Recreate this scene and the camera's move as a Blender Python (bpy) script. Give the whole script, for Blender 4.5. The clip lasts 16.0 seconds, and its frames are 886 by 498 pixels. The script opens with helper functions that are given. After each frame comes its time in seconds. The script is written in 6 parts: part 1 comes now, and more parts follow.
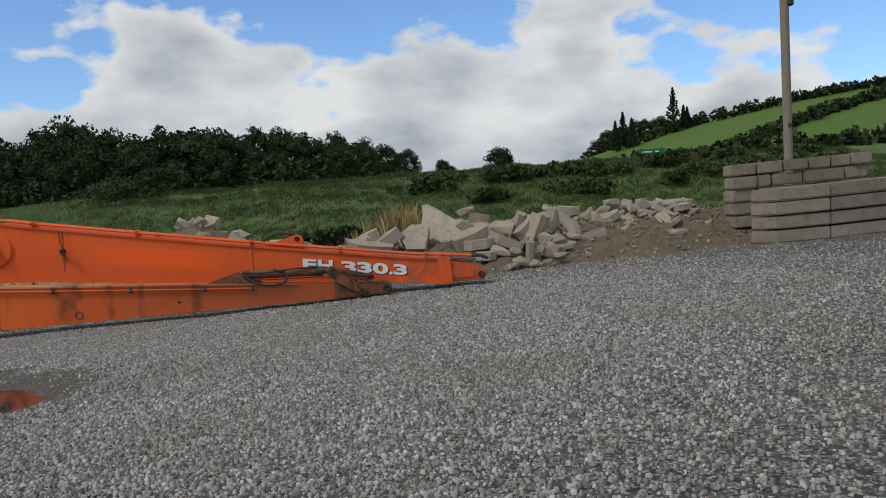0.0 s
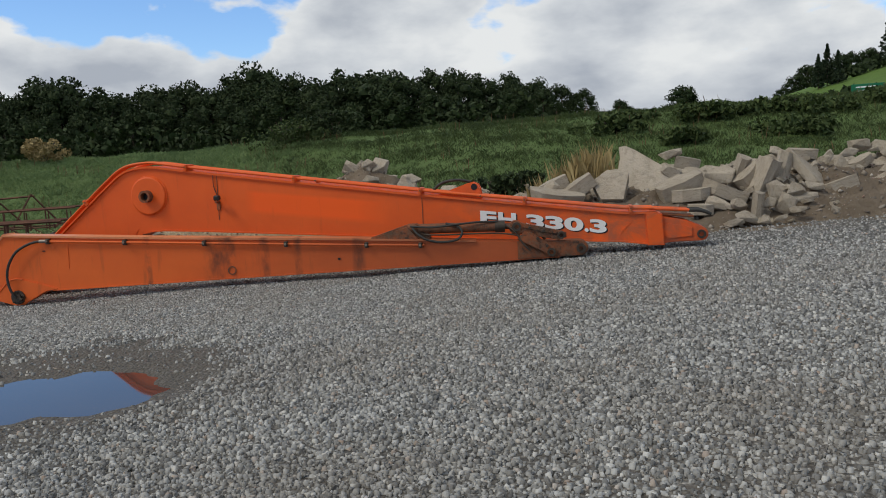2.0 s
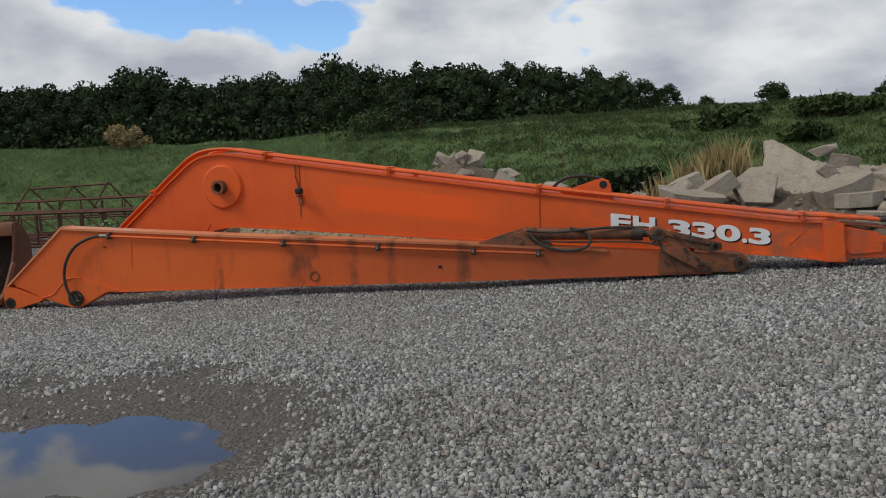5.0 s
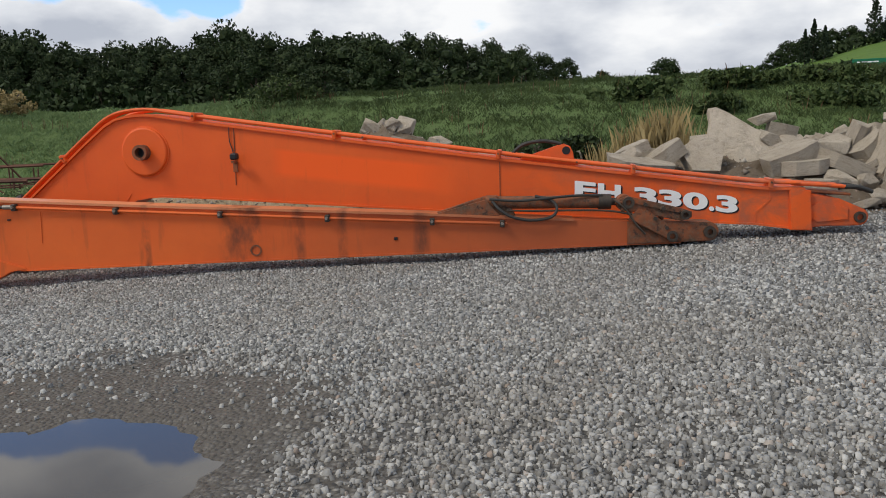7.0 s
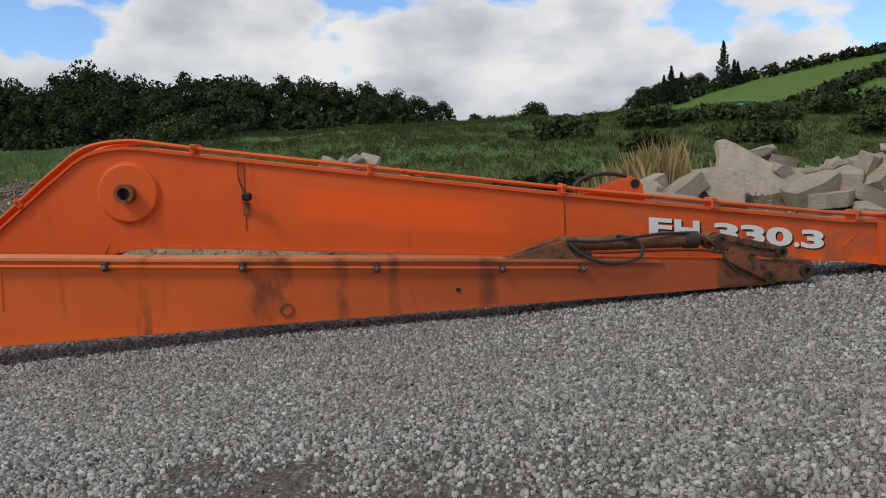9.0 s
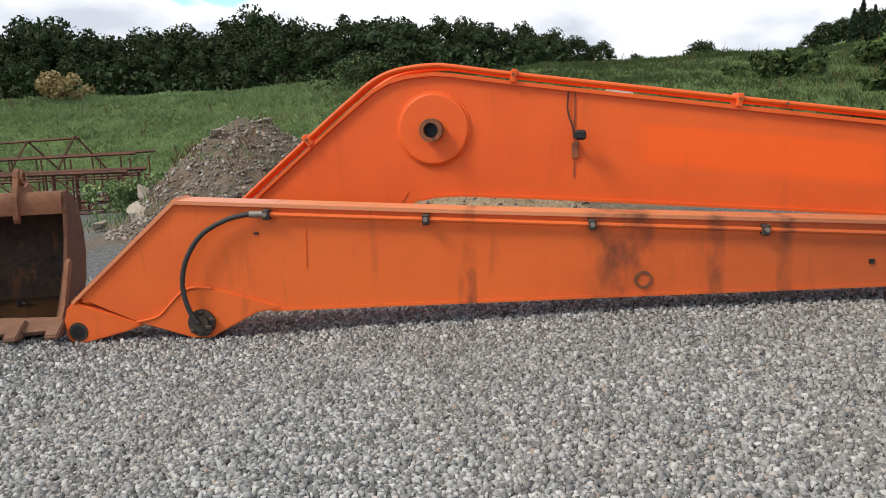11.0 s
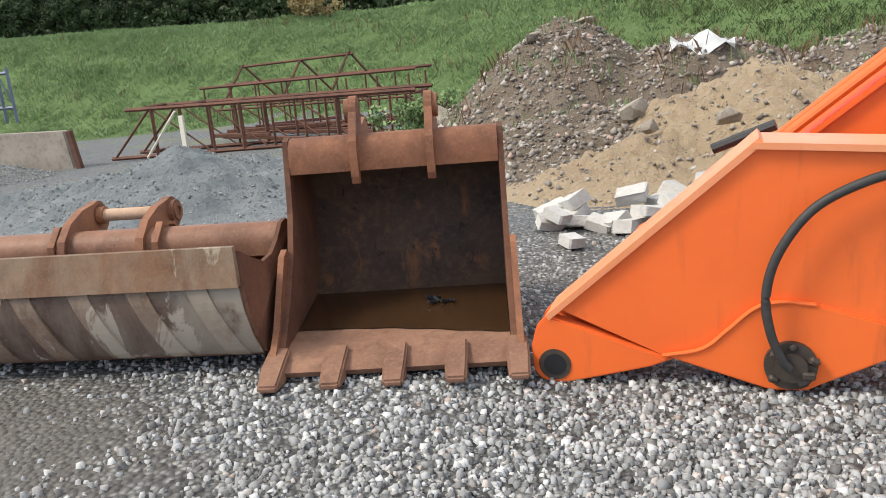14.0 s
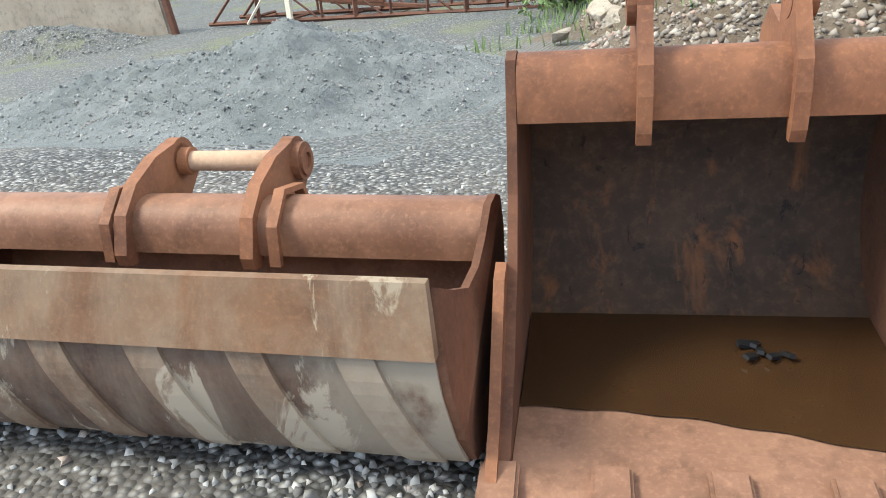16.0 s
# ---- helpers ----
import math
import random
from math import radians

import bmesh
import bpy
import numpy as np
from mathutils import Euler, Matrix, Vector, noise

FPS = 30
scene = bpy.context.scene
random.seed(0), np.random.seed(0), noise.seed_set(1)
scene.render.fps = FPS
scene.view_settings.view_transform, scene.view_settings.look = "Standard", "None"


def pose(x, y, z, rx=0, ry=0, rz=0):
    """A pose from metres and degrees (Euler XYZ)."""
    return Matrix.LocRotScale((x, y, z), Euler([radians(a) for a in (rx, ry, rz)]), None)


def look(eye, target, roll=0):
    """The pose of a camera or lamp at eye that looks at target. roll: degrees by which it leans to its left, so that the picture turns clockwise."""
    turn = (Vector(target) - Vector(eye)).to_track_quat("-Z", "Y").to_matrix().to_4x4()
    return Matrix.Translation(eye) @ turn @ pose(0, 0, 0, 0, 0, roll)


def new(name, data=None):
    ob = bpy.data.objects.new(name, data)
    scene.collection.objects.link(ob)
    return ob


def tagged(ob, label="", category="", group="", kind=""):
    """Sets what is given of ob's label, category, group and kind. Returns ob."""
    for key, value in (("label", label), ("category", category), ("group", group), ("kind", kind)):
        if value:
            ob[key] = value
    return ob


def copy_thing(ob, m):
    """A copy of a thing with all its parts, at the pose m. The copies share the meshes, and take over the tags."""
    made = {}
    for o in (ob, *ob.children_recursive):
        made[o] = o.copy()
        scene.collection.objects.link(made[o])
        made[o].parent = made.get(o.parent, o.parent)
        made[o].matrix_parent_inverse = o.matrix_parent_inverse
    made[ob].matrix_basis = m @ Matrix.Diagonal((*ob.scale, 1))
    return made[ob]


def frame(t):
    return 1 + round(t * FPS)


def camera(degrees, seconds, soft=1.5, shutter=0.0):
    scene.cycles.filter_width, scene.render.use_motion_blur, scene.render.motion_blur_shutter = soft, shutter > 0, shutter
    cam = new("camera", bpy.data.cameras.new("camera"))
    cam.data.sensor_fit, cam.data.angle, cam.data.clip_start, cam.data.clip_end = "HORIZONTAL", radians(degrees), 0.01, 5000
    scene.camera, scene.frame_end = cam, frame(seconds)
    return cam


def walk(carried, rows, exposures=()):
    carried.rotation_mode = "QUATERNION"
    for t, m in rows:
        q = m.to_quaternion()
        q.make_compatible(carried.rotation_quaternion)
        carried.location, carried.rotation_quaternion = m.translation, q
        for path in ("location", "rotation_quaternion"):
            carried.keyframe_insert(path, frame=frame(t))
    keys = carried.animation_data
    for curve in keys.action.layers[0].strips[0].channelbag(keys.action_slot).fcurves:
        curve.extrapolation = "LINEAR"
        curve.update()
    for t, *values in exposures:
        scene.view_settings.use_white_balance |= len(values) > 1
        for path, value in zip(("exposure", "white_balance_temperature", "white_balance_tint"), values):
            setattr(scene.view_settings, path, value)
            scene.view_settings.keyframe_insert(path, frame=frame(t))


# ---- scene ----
cam = camera(58.0, 16.0, soft=1.0)
PATH = [
    (0, (5.743, -12.945, 1.737), (5.973, -10.961, 1.626), -3.0),
    (0.5, (5.692, -12.391, 1.728), (5.841, -10.4, 1.619), -4.2),
    (1, (5.657, -11.791, 1.74), (5.592, -9.8, 1.558), -3.7),
    (1.5, (5.596, -11.182, 1.738), (5.548, -9.194, 1.527), -2.9),
    (2, (5.527, -10.649, 1.744), (5.327, -8.673, 1.513), -2.9),
    (2.5, (5.402, -10.108, 1.739), (5.119, -8.148, 1.458), -3.2),
    (3, (5.278, -9.622, 1.747), (5.039, -7.65, 1.511), -3.7),
    (3.5, (5.145, -9.263, 1.735), (4.796, -7.301, 1.567), -2.9),
    (4, (4.927, -9.04, 1.738), (4.61, -7.075, 1.542), -2.8),
    (4.2, (4.871, -8.994, 1.739), (4.517, -7.036, 1.534), -2.5),
    (6.3, (4.587, -8.675, 1.638), (4.224, -6.729, 1.35), -1.2),
    (6.5, (4.473, -8.551, 1.637), (4.214, -6.59, 1.341), -1.2),
    (7, (4.063, -8.373, 1.621), (3.935, -6.402, 1.31), -1.4),
    (7.5, (3.61, -8.116, 1.605), (3.641, -6.148, 1.253), -3.1),
    (8, (3.109, -7.796, 1.608), (3.211, -5.813, 1.367), -3.2),
    (8.2, (2.899, -7.667, 1.582), (3.104, -5.688, 1.383), -2.0),
    (10.3, (1.182, -6.03, 1.532), (1.256, -4.05, 1.265), -1.5),
    (10.5, (1.002, -5.907, 1.517), (1.016, -3.926, 1.24), -1.3),
    (11, (0.569, -5.528, 1.513), (0.406, -3.564, 1.172), -1.8),
    (11.5, (0.153, -5.123, 1.516), (-0.216, -3.19, 1.158), -3.4),
    (12, (-0.292, -4.805, 1.496), (-0.705, -2.885, 1.119), -5.4),
    (12.5, (-0.752, -4.417, 1.459), (-1.332, -2.554, 1.021), -5.4),
    (13, (-1.176, -4.066, 1.442), (-1.812, -2.228, 0.978), -5.3),
    (13.5, (-1.554, -3.689, 1.424), (-2.168, -1.847, 0.943), -5.5),
    (14, (-1.912, -3.247, 1.437), (-2.58, -1.436, 0.914), -4.8),
    (14.5, (-2.253, -2.864, 1.455), (-2.899, -1.052, 0.908), -4.8),
    (15, (-2.558, -2.411, 1.432), (-3.321, -0.659, 0.839), -3.4),
    (15.5, (-2.919, -2.055, 1.398), (-3.729, -0.355, 0.725), -3.8),
    (16, (-3.212, -1.71, 1.394), (-4.065, -0.096, 0.578), -4.7),
]
EXPOSURES = [(0.0, -0.48, 6450, 8), (1.5, -0.52, 6450, 8), (2.6, -0.19, 6450, 8), (3.5, -0.52, 6450, 8), (4.2, -0.5, 6450, 8), (6.3, -0.3, 6450, 10), (7.0, -0.1, 6500, 10), (7.5, 0.15, 6550, 10), (8.0, -0.08, 6550, 10),
             (10.3, -0.42, 6550, 10), (10.5, -0.32, 6550, 10), (11.0, 0.38, 6600, 10), (12.0, 0.66, 6600, 10), (13.0, 0.93, 6450, 10), (14.5, 0.95, 6380, 10), (15.5, 1.14, 6300, 5), (16.0, 1.43, 6300, 5)]
walk(cam, [(t, look(eye, target, roll)) for t, eye, target, roll in PATH], EXPOSURES)

# ---- world and sun ----
world = bpy.data.worlds.new("world")
scene.world = world
world.use_nodes = True
wn, wl = world.node_tree.nodes, world.node_tree.links
wn.clear()
SUN_EL, SUN_AZ = 48.0, -118.0      # degrees; azimuth from +y towards +x


def wnode(kind, **kw):
    n = wn.new(kind)
    for k, v in kw.items():
        n.inputs[k].default_value = v
    return n


sky = wn.new("ShaderNodeTexSky")
sky.sky_type = "NISHITA"
sky.sun_disc = False
sky.sun_elevation = radians(SUN_EL)
sky.sun_rotation = radians(SUN_AZ)
sky.air_density = 1.0
sky.dust_density = 0.15
sky.ozone_density = 4.0
coord = wn.new("ShaderNodeTexCoord")
sep = wn.new("ShaderNodeSeparateXYZ")
wl.new(coord.outputs["Generated"], sep.inputs[0])
flat = wn.new("ShaderNodeMapping")
flat.inputs["Scale"].default_value = (1.0, 1.0, 1.9)
flat.inputs["Location"].default_value = (2.15, 0.6, 0.3)
wl.new(coord.outputs["Generated"], flat.inputs[0])
cloud = wnode("ShaderNodeTexNoise", Scale=4.4, Detail=12.0, Roughness=0.5, Distortion=0.0)
wl.new(flat.outputs[0], cloud.inputs["Vector"])
cover = wn.new("ShaderNodeValToRGB")
cover.color_ramp.elements[0].position, cover.color_ramp.elements[1].position = 0.435, 0.475
low = wn.new("ShaderNodeValToRGB")
le = low.color_ramp.elements
for _ in range(3):
    le.new(0.5)
for el, (pos, val) in zip(le, ((0.0, 0.62), (0.12, 0.55), (0.21, 0.46), (0.33, 0.44), (0.5, 0.66))):
    el.position, el.color = pos, (val, val, val, 1)
wl.new(sep.outputs[2], low.inputs[0])
base_ = wn.new("ShaderNodeMath"); base_.operation = "SUBTRACT"; base_.inputs[1].default_value = 0.5
wl.new(low.outputs[0], base_.inputs[0])
dens = wn.new("ShaderNodeMath"); dens.operation = "ADD"
wl.new(cloud.outputs[0], dens.inputs[0]); wl.new(base_.outputs[0], dens.inputs[1])
wl.new(dens.outputs[0], cover.inputs[0])
lift = wn.new("ShaderNodeMapping")
lift.inputs["Scale"].default_value = (1.0, 1.0, 2.3)
lift.inputs["Location"].default_value = (1.7, 0.4, 0.12)
wl.new(coord.outputs["Generated"], lift.inputs[0])
shade = wnode("ShaderNodeTexNoise", Scale=7.5, Detail=12.0, Roughness=0.5, Distortion=0.0)
wl.new(lift.outputs[0], shade.inputs["Vector"])
thick = wn.new("ShaderNodeMath"); thick.operation = "MULTIPLY_ADD"; thick.inputs[1].default_value = 0.55
wl.new(shade.outputs[0], thick.inputs[0]); wl.new(dens.outputs[0], thick.inputs[2])
tone = wn.new("ShaderNodeValToRGB")
te = tone.color_ramp.elements
te[0].position, te[1].position = 0.70, 0.98
te[0].color = (10.3, 10.4, 10.5, 1)
te[1].color = (5.2, 5.6, 6.4, 1)
mid = te.new(0.82)
mid.color = (8.0, 8.3, 8.8, 1)
wl.new(thick.outputs[0], tone.inputs[0])
mixs = wn.new("ShaderNodeMixRGB")
wl.new(cover.outputs[0], mixs.inputs[0])
blue = wn.new("ShaderNodeMixRGB")
blue.blend_type = "MULTIPLY"
blue.inputs[0].default_value = 1.0
blue.inputs[2].default_value = (1.6, 1.8, 2.1, 1)
wl.new(sky.outputs[0], blue.inputs[1])
wl.new(blue.outputs[0], mixs.inputs[1])
wl.new(tone.outputs[0], mixs.inputs[2])
bg = wn.new("ShaderNodeBackground")
bg.inputs["Strength"].default_value = 0.10
wl.new(mixs.outputs[0], bg.inputs["Color"])
wout = wn.new("ShaderNodeOutputWorld")
wl.new(bg.outputs[0], wout.inputs["Surface"])

sun = new("sun", bpy.data.lights.new("sun", "SUN"))
sun.data.energy, sun.data.angle, sun.data.color = 2.2, radians(17), (1.0, 0.92, 0.79)
_az, _el = radians(SUN_AZ), radians(SUN_EL)
sun_from = Vector((math.sin(_az) * math.cos(_el), math.cos(_az) * math.cos(_el), math.sin(_el)))
sun.matrix_world = look(sun_from * 60, (0, 0, 0))


# ---- materials ----
class Mat:
    """A small builder of procedural materials."""

    def __init__(self, name, rough=0.8, metal=0.0, spec=0.4):
        self.m = bpy.data.materials.new(name)
        self.m.use_nodes = True
        self.n, self.l = self.m.node_tree.nodes, self.m.node_tree.links
        self.b = self.n["Principled BSDF"]
        self.b.inputs["Roughness"].default_value = rough
        self.b.inputs["Metallic"].default_value = metal
        self.b.inputs["Specular IOR Level"].default_value = spec
        self.tc = self.n.new("ShaderNodeTexCoord")
        self.heights = []

    def noise(self, scale, detail=6.0, rough=0.6, stretch=None, distort=0.0):
        t = self.n.new("ShaderNodeTexNoise")
        t.inputs["Scale"].default_value, t.inputs["Detail"].default_value = scale, detail
        t.inputs["Roughness"].default_value, t.inputs["Distortion"].default_value = rough, distort
        self._vec(t, stretch)
        return t.outputs[0]

    def voronoi(self, scale, out="Distance", feature="F1", stretch=None, rand=1.0):
        t = self.n.new("ShaderNodeTexVoronoi")
        t.feature = feature
        t.inputs["Scale"].default_value = scale
        t.inputs["Randomness"].default_value = rand
        self._vec(t, stretch)
        return t.outputs[out]

    def _vec(self, t, stretch):
        src = self.tc.outputs["Object"]
        if stretch:
            mp = self.n.new("ShaderNodeMapping")
            mp.inputs["Scale"].default_value = stretch
            self.l.new(src, mp.inputs[0])
            src = mp.outputs[0]
        self.l.new(src, t.inputs["Vector"])

    def ramp(self, fac, *stops):
        r = self.n.new("ShaderNodeValToRGB")
        e = r.color_ramp.elements
        while len(e) < len(stops):
            e.new(0.5)
        for el, (pos, col) in zip(e, stops):
            el.position = pos
            el.color = (*col, 1) if len(col) == 3 else col
        self.l.new(fac, r.inputs[0])
        return r.outputs[0]

    def grey(self, fac, lo, hi, a=0.0, b=1.0):
        m = self.n.new("ShaderNodeMapRange")
        for k, v in zip(("From Min", "From Max", "To Min", "To Max"), (lo, hi, a, b)):
            m.inputs[k].default_value = v
        self.l.new(fac, m.inputs[0])
        return m.outputs[0]

    def math(self, op, a, b):
        m = self.n.new("ShaderNodeMath")
        m.operation = op
        for i, v in enumerate((a, b)):
            if isinstance(v, (int, float)):
                m.inputs[i].default_value = v
            else:
                self.l.new(v, m.inputs[i])
        return m.outputs[0]

    def mix(self, fac, a, b, mode="MIX"):
        m = self.n.new("ShaderNodeMixRGB")
        m.blend_type = mode
        for i, v in enumerate((fac, a, b)):
            if isinstance(v, (int, float)):
                m.inputs[i].default_value = v
            elif isinstance(v, tuple):
                m.inputs[i].default_value = (*v, 1)
            else:
                self.l.new(v, m.inputs[i])
        return m.outputs[0]

    def axis(self, n):
        s = self.n.new("ShaderNodeSeparateXYZ")
        self.l.new(self.tc.outputs["Object"], s.inputs[0])
        return s.outputs[n]

    def random(self, island=False):
        if island:
            return self.n.new("ShaderNodeNewGeometry").outputs["Random Per Island"]
        return self.n.new("ShaderNodeObjectInfo").outputs["Random"]

    def bump(self, height, strength, dist):
        b = self.n.new("ShaderNodeBump")
        b.inputs["Strength"].default_value, b.inputs["Distance"].default_value = strength, dist
        self.l.new(height, b.inputs["Height"])
        if self.heights:
            self.l.new(self.heights[-1], b.inputs["Normal"])
        self.heights.append(b.outputs[0])
        self.l.new(b.outputs[0], self.b.inputs["Normal"])

    def done(self, color, rough=None, metal=None):
        if isinstance(color, tuple):
            self.b.inputs["Base Color"].default_value = (*color, 1)
        else:
            self.l.new(color, self.b.inputs["Base Color"])
        if rough is not None:
            self.l.new(rough, self.b.inputs["Roughness"])
        if metal is not None:
            self.l.new(metal, self.b.inputs["Metallic"])
        return self.m


def make_orange(name, base, dirt, patch=False, grime=False):
    """Faded orange machine paint with rub marks, scratches and grime."""
    k = Mat(name, 0.5, 0.0, 0.35)
    big, fine = k.noise(1.1, 5), k.noise(14, 8, 0.7)
    c = k.mix(k.grey(big, 0.35, 0.7), base, tuple(v * f for v, f in zip(base, (0.88, 0.78, 0.7))))
    c = k.mix(k.grey(fine, 0.3, 0.75, 0, 0.18), c, (base[0] * 0.75, base[1] * 0.8 + 0.02, 0.03))
    if patch:
        # a repainted, brighter band on the side of the boom
        run = k.math("ADD", k.axis(2), k.math("MULTIPLY", k.axis(0), 0.115))
        m = k.math("MULTIPLY", k.grey(k.axis(0), 1.5, 1.68), k.grey(k.axis(0), 3.2, 3.7, 1, 0))
        m = k.math("MULTIPLY", m, k.math("MULTIPLY", k.grey(run, 1.22, 1.30), k.grey(run, 1.53, 1.58, 1, 0)))
        c = k.mix(m, c, (0.90, 0.115, 0.008))
        nose = k.math("MULTIPLY", k.grey(k.axis(0), 3.6, 7.2, 0.0, 0.75), k.grey(k.noise(2.4, 8, 0.68, (1, 1, 1.4), 0.4), 0.42, 0.62))
        c = k.mix(nose, c, k.mix(k.noise(9, 7, 0.7), (0.30, 0.075, 0.03), (0.22, 0.12, 0.085)))
    streak = k.noise(2.2, 6, 0.62, (3.2, 1, 0.5))
    c = k.mix(k.grey(streak, 0.58, 0.78, 0, dirt), c, (0.10, 0.045, 0.022))
    if grime:
        along = k.math("ADD", k.axis(0), k.math("MULTIPLY", k.noise(1.5, 7, 0.65, (1, 1, 1.6)), 2.4))
        c = k.mix(k.grey(along, 1.9, 5.6, 0, 0.72), c, k.mix(k.noise(7, 7, 0.7), (0.20, 0.062, 0.026), (0.36, 0.085, 0.03)))
        for x, w in ((1.32, 0.20), (1.50, 0.07), (1.98, 0.06), (2.45, 0.05), (0.3, 0.04), (3.3, 0.08)):
            d = k.math("DIVIDE", k.math("SUBTRACT", k.axis(0), x), w)
            s = k.math("MULTIPLY", k.grey(k.math("MULTIPLY", d, d), 0, 1.6, 0.75, 0), k.grey(k.noise(5, 7, 0.65, (1, 1, 0.5)), 0.38, 0.62))
            c = k.mix(s, c, (0.075, 0.035, 0.02))
    specks = k.noise(46, 5, 0.7)
    c = k.mix(k.grey(specks, 0.70, 0.76, 0, 0.7), c, (0.13, 0.05, 0.03))
    k.bump(k.noise(5, 4), 0.05, 0.02)
    return k.done(c, k.grey(big, 0.3, 0.75, 0.42, 0.62))


def make_rust(name, a, b, mudcol=None, mud=0.0, rough=0.82, thin=0.5):
    k = Mat(name, rough, 0.0, 0.25)
    big, mid, fine = k.noise(2.0, 6, 0.6), k.noise(9, 7, 0.65), k.noise(60, 6, 0.7)
    c = k.mix(k.grey(big, 0.35, 0.65), a, b)
    c = k.mix(k.grey(mid, 0.5, 0.75, 0, 0.6), c, tuple(v * 0.45 for v in a))
    c = k.mix(k.grey(fine, 0.5, 0.8, 0, 0.45), c, tuple(min(1, v * 1.6) for v in b))
    if mudcol:
        film = k.noise(3.2, 9, 0.68, (1.6, 1, 0.7), 0.5)
        c = k.mix(k.grey(film, 0.38, 0.66, 0.0, thin), c, mudcol)
        if mud > 0:
            c = k.mix(k.math("MULTIPLY", k.grey(k.axis(0), 0.42, 0.82), k.grey(k.noise(4.5, 8, 0.6), 0.36, 0.48, 0, 0.75)), c, tuple(v * 0.95 for v in mudcol))
        m = k.noise(3.4, 9, 0.66, (1.7, 1, 0.6), 0.8)
        c = k.mix(k.grey(m, 0.60 - mud, 0.64 - mud, 0, 0.8), c, tuple(v * 1.15 for v in mudcol))
    k.bump(mid, 0.25, 0.01)
    k.bump(fine, 0.25, 0.003)
    return k.done(c)


ORANGE = make_orange("orange_paint", (0.80, 0.120, 0.014), 0.25, patch=True)
ORANGE_WORN = make_orange("worn_orange_paint", (0.78, 0.14, 0.022), 0.4, grime=True)
# paler stick paint for upward faces: the light on them is in the colour
ORANGE_LIT = make_orange("lit_orange_paint", (0.72, 0.27, 0.13), 0.4, grime=True)
_k = Mat("muddy_grease_over_orange", 0.7, 0, 0.3)
_m, _f = _k.noise(5, 8, 0.68), _k.noise(26, 7, 0.7)
_c = _k.mix(_k.grey(_m, 0.36, 0.62), (0.075, 0.045, 0.028), (0.30, 0.085, 0.03))
_c = _k.mix(_k.grey(_f, 0.45, 0.68, 0, 0.8), _c, (0.15, 0.105, 0.07))
_c = _k.mix(_k.grey(_k.noise(11, 8, 0.7), 0.55, 0.64, 0, 0.85), _c, (0.03, 0.024, 0.02))
_k.bump(_f, 0.5, 0.008)
ORANGE_DIRTY = _k.done(_c)
RUST = make_rust("rusty_steel", (0.12, 0.052, 0.03), (0.26, 0.112, 0.054), rough=0.68)
# darker copy of RUST: the shade on the bucket sides is painted in
RUST_SHADED_SIDE = make_rust("shaded_brown_side_steel", (0.075, 0.035, 0.022), (0.15, 0.066, 0.036))
RUST_ROLL = make_rust("smooth_brown_rust", (0.14, 0.064, 0.036), (0.25, 0.125, 0.072), rough=0.55)
RUST_PALE = make_rust("worn_pale_rust", (0.14, 0.072, 0.045), (0.25, 0.135, 0.085))
RUST_EDGE = make_rust("muddy_edge_steel", (0.10, 0.052, 0.03), (0.18, 0.095, 0.05), (0.27, 0.22, 0.155), 0.0, thin=0.45)
RUST_SHELL = make_rust("wet_brown_shell_steel", (0.06, 0.036, 0.027), (0.105, 0.06, 0.04), (0.30, 0.255, 0.195), 0.03, thin=0.35)
RUST_MUD = make_rust("muddy_rusty_steel", (0.115, 0.07, 0.045), (0.18, 0.115, 0.075), (0.30, 0.255, 0.195), 0.05)
# flaking rust, its base darkened for the shade inside the bucket
_k = Mat("flaking_shaded_interior", 0.75, 0, 0.3)
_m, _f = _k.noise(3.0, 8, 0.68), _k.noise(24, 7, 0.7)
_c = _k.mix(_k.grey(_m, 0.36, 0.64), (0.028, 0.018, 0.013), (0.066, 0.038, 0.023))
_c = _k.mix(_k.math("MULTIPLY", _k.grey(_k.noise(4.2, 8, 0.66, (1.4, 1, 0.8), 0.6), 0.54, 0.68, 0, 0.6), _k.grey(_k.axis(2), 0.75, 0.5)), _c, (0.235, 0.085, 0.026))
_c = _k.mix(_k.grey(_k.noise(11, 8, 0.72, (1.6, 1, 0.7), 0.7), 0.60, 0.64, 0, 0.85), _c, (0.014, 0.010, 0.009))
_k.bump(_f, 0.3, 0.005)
RUST_SHADED_INNER = _k.done(_k.mix(_k.grey(_f, 0.5, 0.75, 0, 0.5), _c, (0.12, 0.07, 0.042)))
RUST_BAR = make_rust("rusted_bar_steel", (0.075, 0.036, 0.025), (0.14, 0.062, 0.038))
_k = Mat("black_rubber", 0.6, 0, 0.4)
RUBBER = _k.done(_k.mix(_k.noise(30), (0.012, 0.012, 0.012), (0.05, 0.047, 0.04)))
_k = Mat("greasy_steel", 0.55, 0.3, 0.4)
GREASE = _k.done(_k.mix(_k.noise(22, 7), (0.02, 0.017, 0.014), (0.10, 0.075, 0.055)))
_k = Mat("dull_pipe_metal", 0.5, 0.6, 0.4)
PIPE = _k.done(_k.mix(_k.noise(18, 7), (0.18, 0.15, 0.12), (0.36, 0.32, 0.27)))
_k = Mat("white_lettering", 0.5)
WHITE = _k.done(_k.mix(_k.noise(20, 7), (0.72, 0.72, 0.70), (0.84, 0.84, 0.82)))
_k = Mat("black_lettering", 0.5)
BLACK = _k.done((0.012, 0.012, 0.013))


